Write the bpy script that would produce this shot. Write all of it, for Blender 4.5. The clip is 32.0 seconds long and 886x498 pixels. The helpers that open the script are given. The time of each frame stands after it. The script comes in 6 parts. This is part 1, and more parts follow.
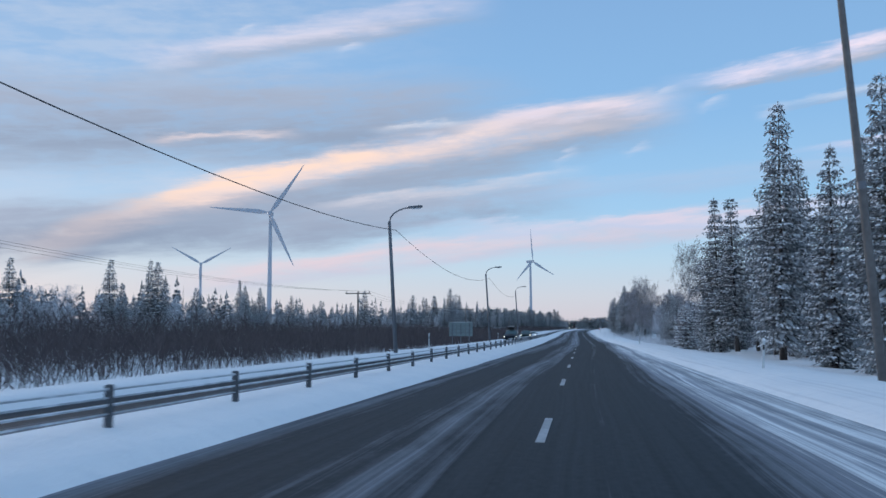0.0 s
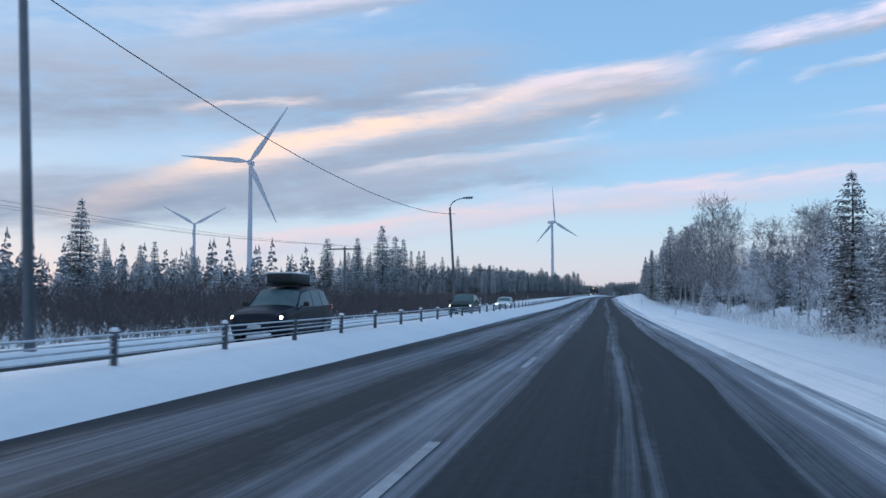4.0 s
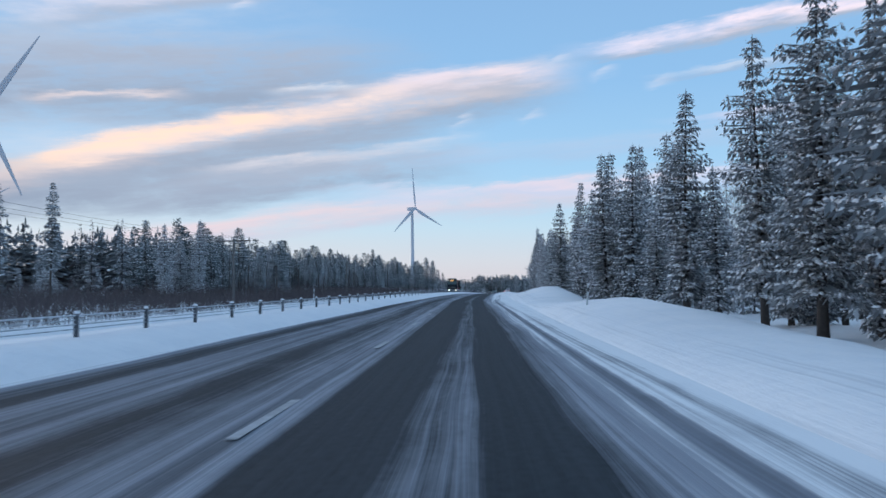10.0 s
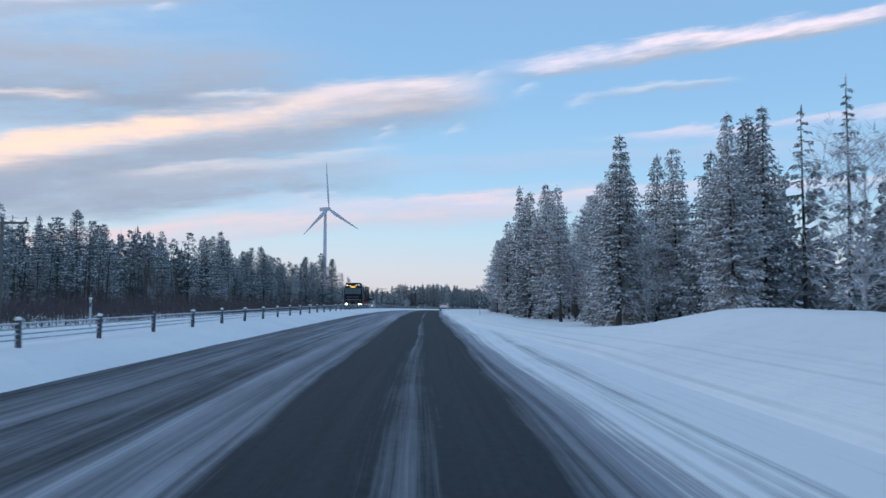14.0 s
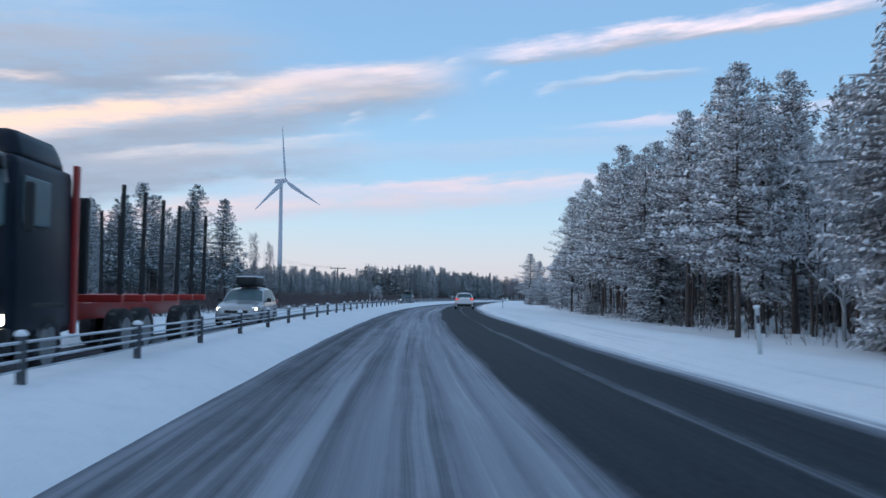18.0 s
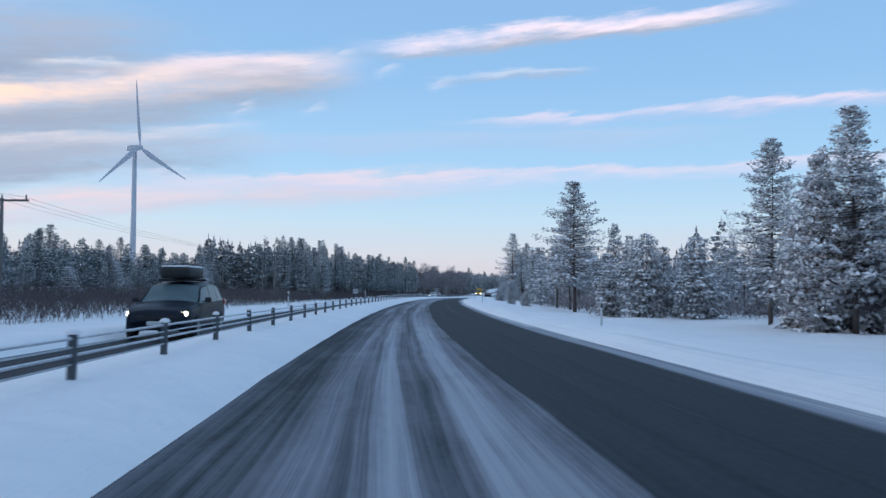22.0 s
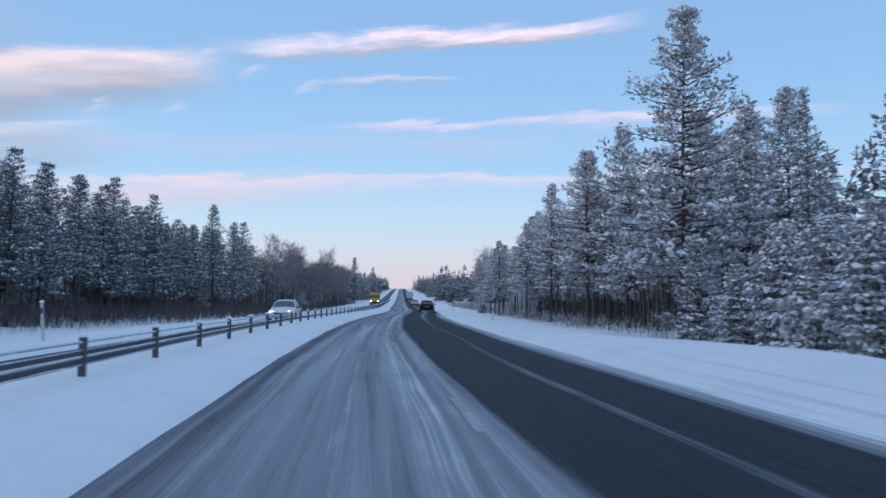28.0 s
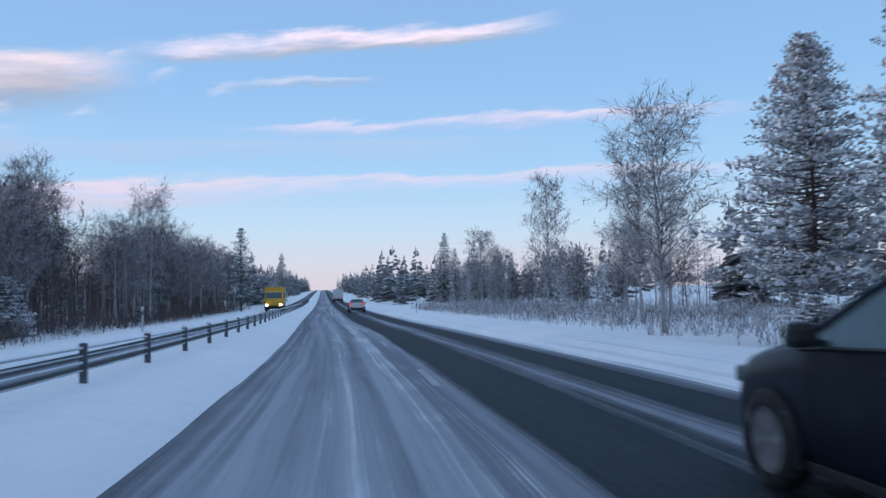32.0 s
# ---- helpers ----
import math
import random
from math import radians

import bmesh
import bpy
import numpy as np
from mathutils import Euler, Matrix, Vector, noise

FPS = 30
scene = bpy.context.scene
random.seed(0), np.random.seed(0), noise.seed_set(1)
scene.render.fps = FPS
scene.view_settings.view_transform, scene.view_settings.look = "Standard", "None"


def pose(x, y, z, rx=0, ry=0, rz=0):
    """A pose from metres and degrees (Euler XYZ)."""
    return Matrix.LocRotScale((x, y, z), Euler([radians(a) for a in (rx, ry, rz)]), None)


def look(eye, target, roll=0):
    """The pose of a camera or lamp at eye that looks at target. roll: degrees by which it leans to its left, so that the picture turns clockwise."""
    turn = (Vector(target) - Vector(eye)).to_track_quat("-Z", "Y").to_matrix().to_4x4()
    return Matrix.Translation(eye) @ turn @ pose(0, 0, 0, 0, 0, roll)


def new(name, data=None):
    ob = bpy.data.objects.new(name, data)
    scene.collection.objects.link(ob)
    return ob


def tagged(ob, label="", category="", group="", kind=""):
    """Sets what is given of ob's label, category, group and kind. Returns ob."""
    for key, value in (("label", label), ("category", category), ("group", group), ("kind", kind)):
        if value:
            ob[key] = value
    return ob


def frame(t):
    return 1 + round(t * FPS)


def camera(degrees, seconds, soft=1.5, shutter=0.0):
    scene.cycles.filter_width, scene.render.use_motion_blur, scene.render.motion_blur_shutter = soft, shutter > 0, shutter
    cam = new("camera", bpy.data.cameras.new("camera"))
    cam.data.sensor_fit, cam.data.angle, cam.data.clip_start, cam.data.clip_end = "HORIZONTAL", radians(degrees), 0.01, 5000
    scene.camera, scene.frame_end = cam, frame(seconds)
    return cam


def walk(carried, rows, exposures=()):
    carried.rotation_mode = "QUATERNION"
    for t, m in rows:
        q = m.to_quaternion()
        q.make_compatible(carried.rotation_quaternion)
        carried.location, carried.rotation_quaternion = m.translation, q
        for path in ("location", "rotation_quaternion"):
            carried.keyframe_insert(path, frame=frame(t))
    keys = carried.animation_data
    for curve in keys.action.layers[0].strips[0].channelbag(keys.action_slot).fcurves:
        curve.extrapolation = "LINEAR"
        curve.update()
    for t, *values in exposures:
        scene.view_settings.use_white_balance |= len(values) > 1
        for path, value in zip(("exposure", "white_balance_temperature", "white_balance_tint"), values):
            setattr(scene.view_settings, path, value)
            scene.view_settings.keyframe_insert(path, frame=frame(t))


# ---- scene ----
# ---------- camera and its drive ----------
cam = camera(55.45, 32.0, soft=1.5, shutter=0.15)
# seconds, x, y, z, heading to the left of +y, pitch, lean
DRIVE = [
    (0.0, 0.00, 0.00, 1.400, 10.05, 5.52, -0.17),
    (0.5, 0.00, 11.18, 1.361, 10.61, 5.80, -0.37),
    (1.0, 0.01, 22.36, 1.323, 10.73, 5.07, -0.78),
    (1.5, 0.03, 33.55, 1.284, 10.76, 4.38, -0.32),
    (2.0, 0.04, 44.76, 1.246, 10.76, 4.02, -0.43),
    (2.5, 0.04, 55.98, 1.212, 10.79, 3.91, -0.23),
    (3.0, 0.00, 67.25, 1.183, 11.06, 3.45, -0.03),
    (3.5, -0.06, 78.56, 1.159, 11.48, 3.29, -0.04),
    (4.0, -0.14, 89.93, 1.137, 11.88, 3.26, -0.02),
    (4.5, -0.24, 101.34, 1.119, 12.26, 3.34, -0.06),
    (5.0, -0.37, 112.80, 1.103, 12.60, 3.48, -0.21),
    (5.5, -0.51, 124.32, 1.090, 12.90, 3.66, -0.44),
    (6.0, -0.66, 135.89, 1.080, 13.16, 3.84, -0.30),
    (6.5, -0.83, 147.52, 1.073, 13.17, 4.38, -0.20),
    (7.0, -1.00, 159.23, 1.068, 12.72, 4.64, -0.18),
    (7.5, -1.19, 171.03, 1.066, 12.29, 3.87, -0.17),
    (8.0, -1.39, 182.91, 1.072, 11.90, 3.14, -0.28),
    (8.5, -1.59, 194.86, 1.088, 11.15, 2.78, -0.81),
    (9.0, -1.81, 206.89, 1.121, 9.49, 2.67, -0.88),
    (9.5, -2.03, 218.98, 1.171, 6.43, 2.75, -0.80),
    (10.0, -2.25, 231.13, 1.238, 2.99, 3.10, -0.61),
    (10.5, -2.44, 243.31, 1.319, 0.56, 3.35, 0.03),
    (11.0, -2.63, 255.50, 1.412, -1.03, 3.62, 0.11),
    (11.5, -2.81, 267.73, 1.516, -2.26, 4.21, 0.12),
    (12.0, -3.00, 279.99, 1.626, -2.82, 4.15, -0.42),
    (12.5, -3.19, 292.30, 1.745, -2.82, 3.93, -0.35),
    (13.0, -3.38, 304.63, 1.871, -2.41, 3.93, -0.13),
    (13.5, -3.59, 317.00, 2.003, -2.45, 4.12, 0.31),
    (14.0, -3.81, 329.43, 2.136, -2.41, 3.90, 0.21),
    (14.5, -4.04, 341.93, 2.268, -2.33, 3.52, 0.20),
    (15.0, -4.28, 354.53, 2.396, -2.28, 3.24, 0.51),
    (15.5, -4.51, 367.23, 2.514, -2.30, 3.33, 1.04),
    (16.0, -4.71, 380.05, 2.619, -2.43, 4.04, 0.77),
    (16.5, -4.86, 392.99, 2.709, -2.87, 4.21, 0.97),
    (17.0, -4.94, 406.05, 2.778, -3.25, 3.73, 0.67),
    (17.5, -4.90, 419.21, 2.827, -3.81, 3.27, 0.66),
    (18.0, -4.72, 432.44, 2.855, -4.59, 3.04, 0.43),
    (18.5, -4.38, 445.73, 2.862, -5.40, 2.58, 0.14),
    (19.0, -3.87, 459.09, 2.854, -6.14, 2.37, -0.05),
    (19.5, -3.19, 472.49, 2.833, -7.26, 2.75, -0.11),
    (20.0, -2.35, 485.93, 2.803, -8.34, 2.71, 0.08),
    (20.5, -1.34, 499.37, 2.766, -9.42, 2.66, 0.43),
    (21.0, -0.13, 512.81, 2.721, -10.40, 2.79, 0.17),
    (21.5, 1.29, 526.21, 2.670, -11.00, 2.66, 0.16),
    (22.0, 2.92, 539.54, 2.614, -11.89, 2.65, 0.28),
    (22.5, 4.78, 552.80, 2.555, -12.81, 2.78, 0.27),
    (23.0, 6.82, 565.99, 2.495, -13.65, 2.47, -0.03),
    (23.5, 9.02, 579.14, 2.438, -14.40, 2.24, -0.28),
    (24.0, 11.35, 592.23, 2.385, -15.11, 2.58, 0.21),
    (24.5, 13.80, 605.25, 2.335, -15.84, 2.62, 0.48),
    (25.0, 16.37, 618.21, 2.286, -16.38, 2.94, 1.35),
    (25.5, 19.08, 631.10, 2.240, -16.69, 3.03, 0.77),
    (26.0, 21.92, 643.93, 2.194, -17.38, 3.05, 0.22),
    (26.5, 24.90, 656.70, 2.146, -18.29, 3.03, 0.02),
    (27.0, 28.02, 669.42, 2.093, -19.29, 3.01, 0.06),
    (27.5, 31.28, 682.09, 2.031, -20.24, 3.02, 0.22),
    (28.0, 34.67, 694.73, 1.958, -21.01, 3.09, 0.26),
    (28.5, 38.20, 707.33, 1.871, -21.61, 3.34, -0.12),
    (29.0, 41.86, 719.88, 1.772, -22.06, 3.53, -0.24),
    (29.5, 45.65, 732.36, 1.659, -22.58, 3.54, -0.51),
    (30.0, 49.56, 744.77, 1.536, -22.84, 3.82, -0.72),
    (30.5, 53.61, 757.09, 1.406, -23.47, 4.39, -0.78),
    (31.0, 57.80, 769.33, 1.272, -24.48, 4.66, -1.23),
    (31.5, 62.14, 781.47, 1.136, -25.31, 3.84, -1.41),
    (32.0, 66.61, 793.54, 1.001, -26.35, 3.07, -1.49),
]


def drive_pose(x, y, z, yaw, pitch, lean):
    yaw, pitch = radians(yaw), radians(pitch)
    way = Vector((-math.sin(yaw) * math.cos(pitch), math.cos(yaw) * math.cos(pitch), math.sin(pitch)))
    eye = Vector((x, y, z))
    return look(eye, eye + way * 50, lean)


walk(cam, [(r[0], drive_pose(*r[1:])) for r in DRIVE], exposures=[(0.0, -0.09, 6200, 5), (2.0, -0.02, 6200, 5), (6.0, 0.02, 6250, 4), (13.0, 0.03, 6350, 4), (22.0, 0.06, 6350, 6), (28.0, 0.05, 6350, 9), (32.0, 0.04, 6300, 9)])
# ---------- sky, sun ----------
class Nodes:
    """A small writer of node trees."""

    def __init__(self, tree):
        self.t = tree
        tree.nodes.clear()

    def add(self, kind, **props):
        n = self.t.nodes.new(kind)
        for k, v in props.items():
            setattr(n, k, v)
        return n

    def put(self, n, key, v):
        s = n.inputs[key]
        if isinstance(v, bpy.types.NodeSocket):
            self.t.links.new(v, s)
        elif v is not None:
            s.default_value = v

    def math(self, op, a, b=None, c=None, clamp=False):
        n = self.add("ShaderNodeMath", operation=op, use_clamp=clamp)
        for i, v in enumerate((a, b, c)):
            self.put(n, i, v)
        return n.outputs[0]

    def mix(self, f, a, b, blend="MIX"):
        n = self.add("ShaderNodeMix", data_type="RGBA", blend_type=blend)
        self.put(n, 0, f)
        self.put(n, 6, a)
        self.put(n, 7, b)
        return n.outputs[2]

    def ramp(self, f, stops, smooth=False):
        n = self.add("ShaderNodeValToRGB")
        r = n.color_ramp
        if smooth:
            r.interpolation = "EASE"
        while len(r.elements) < len(stops):
            r.elements.new(0.5)
        for e, (p, c) in zip(r.elements, stops):
            e.position = p
            e.color = (c, c, c, 1) if isinstance(c, (int, float)) else (*c, 1)
        self.put(n, 0, f)
        return n.outputs[0]

    def span(self, v, a, b, c=0.0, d=1.0, smooth=False):
        n = self.add("ShaderNodeMapRange", interpolation_type="SMOOTHSTEP" if smooth else "LINEAR")
        for i, x in enumerate((v, a, b, c, d)):
            self.put(n, i, x)
        return n.outputs[0]

    def noise(self, vec, scale, detail=4.0, rough=0.55, dist=0.0):
        n = self.add("ShaderNodeTexNoise")
        self.put(n, "Vector", vec)
        for k, v in (("Scale", scale), ("Detail", detail), ("Roughness", rough), ("Distortion", dist)):
            self.put(n, k, v)
        return n.outputs[0]

    def xyz(self, v):
        n = self.add("ShaderNodeSeparateXYZ")
        self.put(n, 0, v)
        return n.outputs

    def vec(self, x, y, z=0.0):
        n = self.add("ShaderNodeCombineXYZ")
        for i, v in enumerate((x, y, z)):
            self.put(n, i, v)
        return n.outputs[0]


def make_sky():
    world = bpy.data.worlds.new("dawn_sky")
    scene.world = world
    world.use_nodes = True
    N = Nodes(world.node_tree)
    tc = N.add("ShaderNodeTexCoord")
    x, y, z = N.xyz(tc.outputs["Generated"])
    deg = 57.29578
    az = N.math("MULTIPLY", N.math("ARCTAN2", x, y), deg)
    el = N.math("MULTIPLY", N.math("ARCSINE", z), deg)
    grad = N.ramp(N.span(el, -2, 48), [
        (0.0, (0.56, 0.50, 0.55)), (0.045, (0.60, 0.53, 0.58)), (0.085, (0.56, 0.58, 0.66)), (0.13, (0.46, 0.60, 0.74)),
        (0.20, (0.33, 0.53, 0.76)), (0.32, (0.25, 0.44, 0.71)), (0.48, (0.22, 0.38, 0.64)), (1.0, (0.24, 0.37, 0.58))])
    # clear-sky model under a sun at the horizon, blended into the gradient
    sky = N.add("ShaderNodeTexSky", sky_type="NISHITA", sun_disc=False, sun_elevation=radians(1.5), sun_rotation=radians(-48))
    skyc = N.mix(1.0, sky.outputs[0], (0.10, 0.10, 0.10, 1), "MULTIPLY")
    col = N.mix(0.12, grad, skyc)
    # warm glow to the sun's side, close to the horizon
    glow = N.math("MULTIPLY", N.span(az, 10, -45, smooth=True), N.span(el, 14, 1, smooth=True))
    col = N.mix(N.math("MULTIPLY", glow, 0.35), col, (0.62, 0.56, 0.56, 1))
    # cloud streaks in sheets: drawn-out noise bends the edges
    stretch = N.vec(N.math("MULTIPLY", az, 0.055), N.math("MULTIPLY", N.math("SUBTRACT", el, N.math("MULTIPLY", az, 0.09)), 0.34), 3.0)
    wob = N.noise(stretch, 1.7, 6.0, 0.6)
    fine = N.noise(stretch, 5.5, 6.0, 0.62, 0.3)
    strand = N.noise(N.vec(N.math("MULTIPLY", az, 0.10), N.math("MULTIPLY", N.math("SUBTRACT", el, N.math("MULTIPLY", az, 0.11)), 0.9), 11.0), 1.5, 5.0, 0.55, 0.3)
    puff = N.noise(N.vec(N.math("MULTIPLY", az, 0.16), N.math("MULTIPLY", el, 0.5), 7.0), 1.6, 5.0, 0.6)
    wel = N.math("ADD", el, N.math("MULTIPLY", N.math("SUBTRACT", wob, 0.5), 2.1))
    wel = N.math("ADD", wel, N.math("MULTIPLY", N.math("SUBTRACT", fine, 0.5), 0.9))

    def streak(a0, e0, a1, e1, bow, up, down, amount, colour, under, soft=3.0):
        """A band from one direction to another, lit along its upper edge and grey below."""
        nonlocal col
        f = N.span(az, a0, a1)
        line = N.math("ADD", N.span(az, a0, a1, e0, e1), N.math("MULTIPLY", N.math("MULTIPLY", f, N.math("SUBTRACT", 1.0, f)), 4 * bow))
        d = N.math("SUBTRACT", wel, line)
        ends = N.math("MULTIPLY", N.span(az, a0 - soft, a0 + soft, smooth=True), N.span(az, a1 + soft, a1 - soft, smooth=True))
        body = N.math("MULTIPLY", N.span(d, up, up * 0.15, smooth=True), N.span(d, -down, -down * 0.35, smooth=True))
        m = N.math("MULTIPLY", N.math("MULTIPLY", ends, body), N.math("MULTIPLY", N.span(puff, 0.22, 0.52, 0.35, 1.0), N.span(strand, 0.30, 0.62, 0.62, 1.0, smooth=True)))
        tone = N.mix(N.span(d, -down * 0.55, up * 0.35, smooth=True), (*under, 1), (*colour, 1))
        col = N.mix(N.math("MULTIPLY", m, amount), col, tone)

    grey, lilac, pink, peach, white = (0.25, 0.29, 0.39), (0.33, 0.36, 0.46), (0.68, 0.52, 0.56), (0.86, 0.60, 0.50), (0.60, 0.59, 0.66)
    veil = N.math("MULTIPLY", N.math("MULTIPLY", N.span(az, -4, -30, smooth=True), N.span(el, 4, 12, smooth=True)), N.span(N.math("ADD", N.math("MULTIPLY", puff, 0.6), N.math("MULTIPLY", strand, 0.4)), 0.36, 0.62, 0.15, 0.50, smooth=True))
    col = N.mix(veil, col, (0.50, 0.53, 0.63, 1))
    streak(-70, 10.0, -8, 15.4, 1.0, 2.8, 5.2, 0.92, lilac, grey, 7)
    streak(-27, 7.6, -6, 11.0, 0.2, 1.6, 2.2, 0.80, lilac, grey, 5)
    streak(-70, 2.6, -14, 8.4, 0.6, 2.0, 3.0, 0.85, lilac, grey, 7)
    streak(-36, 5.2, -20, 10.4, 0.3, 1.3, 2.6, 0.95, peach, grey, 4)
    streak(-27, 8.6, 4.0, 14.7, 0.7, 1.5, 3.4, 0.97, (0.80, 0.62, 0.59), (0.28, 0.32, 0.42), 4)
    streak(-30, 8.0, -13, 12.0, 0.4, 0.9, 1.1, 0.80, (0.92, 0.62, 0.47), (0.80, 0.60, 0.54), 4)
    streak(-18, 8.3, -2, 10.6, 0.1, 0.6, 1.5, 0.75, (0.60, 0.56, 0.62), lilac, 3)
    streak(-24, 6.2, -3, 8.9, 0.3, 1.3, 1.9, 0.80, lilac, (0.27, 0.30, 0.40), 5)
    streak(-44, 5.6, -24, 7.6, 0.2, 1.6, 2.4, 0.70, lilac, grey, 5)
    streak(-26, 3.3, 12, 7.4, 0.6, 1.1, 1.7, 0.85, pink, (0.50, 0.48, 0.58), 6)
    streak(-8, 7.0, 45, 8.0, 0.2, 0.5, 1.1, 0.70, (0.66, 0.55, 0.64), (0.42, 0.50, 0.68), 6)
    streak(-14, 13.6, -9, 14.0, 0.1, 0.5, 1.0, 0.85, white, lilac, 1.6)
    streak(-29, 12.2, -21, 13.0, 0.1, 0.5, 0.7, 0.7, (0.74, 0.60, 0.60), lilac, 2)
    streak(-29, 17.2, -9, 21.5, 0.2, 1.3, 1.4, 0.75, (0.68, 0.60, 0.68), lilac, 4)
    for a0, e0 in ((4.5, 15.3), (7.5, 14.2), (11.2, 13.6), (-2.2, 11.4), (2.6, 11.6), (-24, 19.5), (-17, 18.6), (-27, 21.5)):
        streak(a0, e0, a0 + 1.1, e0 + 0.45, 0.1, 0.40, 0.55, 0.55, (0.66, 0.62, 0.70), (0.42, 0.50, 0.66), 0.8)
    streak(-6, 9.4, 30, 10.2, 0.2, 0.8, 1.2, 0.40, (0.42, 0.46, 0.60), (0.36, 0.42, 0.58), 7)
    streak(8, 15.9, 32, 17.7, 0.2, 0.9, 0.8, 0.95, (0.80, 0.66, 0.74), lilac, 4)
    streak(-6, 13.9, 4, 14.4, 0.3, 0.9, 1.4, 0.8, (0.72, 0.60, 0.68), lilac, 3)
    streak(12, 14.2, 21, 14.5, 0.1, 0.35, 0.6, 0.6, white, lilac, 2)
    streak(15, 11.2, 44, 11.6, 0.3, 0.45, 0.8, 0.75, (0.70, 0.58, 0.68), (0.36, 0.44, 0.64), 5)
    bg = N.add("ShaderNodeBackground")
    N.put(bg, 0, col)
    N.put(bg, 1, 1.32)
    out = N.add("ShaderNodeOutputWorld")
    N.t.links.new(bg.outputs[0], out.inputs[0])


make_sky()
sun = new("sun", bpy.data.lights.new("sun", "SUN"))
sun.data.energy, sun.data.angle, sun.data.color = 1.3, radians(14), (1.0, 0.84, 0.76)
sun.matrix_world = look((0, 0, 0), (math.sin(radians(48)) * 1.0, -math.cos(radians(48)) * 1.0, -0.10))


# ---------- materials ----------
def material(name, colour, rough=0.6, metal=0.0, grain=0.0, grain_scale=8.0, stain=None, bump=0.0, island=0.0, emit=0.0, coat=0.0, obj_random=0.0, spec=0.5):
    m = bpy.data.materials.new(name)
    m.use_nodes = True
    N = Nodes(m.node_tree)
    b = N.add("ShaderNodeBsdfPrincipled")
    out = N.add("ShaderNodeOutputMaterial")
    N.t.links.new(b.outputs[0], out.inputs[0])
    c = (*colour, 1)
    tc = N.add("ShaderNodeTexCoord").outputs["Object"]
    if grain:
        n1 = N.noise(tc, grain_scale, 5.0, 0.6)
        n2 = N.noise(tc, grain_scale * 0.11, 3.0, 0.5)
        f = N.math("ADD", N.math("MULTIPLY", n1, 0.6), N.math("MULTIPLY", n2, 0.4))
        dark = tuple(v * (1 - grain) for v in colour)
        light = tuple(min(1, v * (1 + grain)) for v in colour)
        c = N.mix(N.span(f, 0.3, 0.7), (*dark, 1), (*light, 1))
        if bump:
            bp = N.add("ShaderNodeBump")
            N.put(bp, "Height", n1)
            N.put(bp, "Strength", bump)
            N.put(bp, "Distance", 0.03)
            N.t.links.new(bp.outputs[0], b.inputs["Normal"])
    if island:
        g = N.add("ShaderNodeNewGeometry")
        k = N.span(g.outputs["Random Per Island"], 0, 1, 1 - island, 1 + island)
        v = N.add("ShaderNodeHueSaturation")
        N.put(v, "Value", k)
        N.put(v, "Color", c)
        c = v.outputs[0]
    if obj_random:
        o = N.add("ShaderNodeObjectInfo")
        v = N.add("ShaderNodeHueSaturation")
        N.put(v, "Value", N.span(o.outputs["Random"], 0, 1, 1 - obj_random, 1 + obj_random))
        N.put(v, "Color", c)
        c = v.outputs[0]
    if stain:
        scale, colour2, lo, hi = stain
        s = N.span(N.noise(tc, scale, 5.0, 0.6), lo, hi, smooth=True)
        c = N.mix(s, c, (*colour2, 1))
    N.put(b, "Base Color", c)
    N.put(b, "Roughness", rough)
    N.put(b, "Metallic", metal)
    N.put(b, "Specular IOR Level", spec)
    if coat:
        N.put(b, "Coat Weight", coat)
        N.put(b, "Coat Roughness", 0.05)
    if emit:
        N.put(b, "Emission Color", (*colour, 1))
        N.put(b, "Emission Strength", emit)
    return m


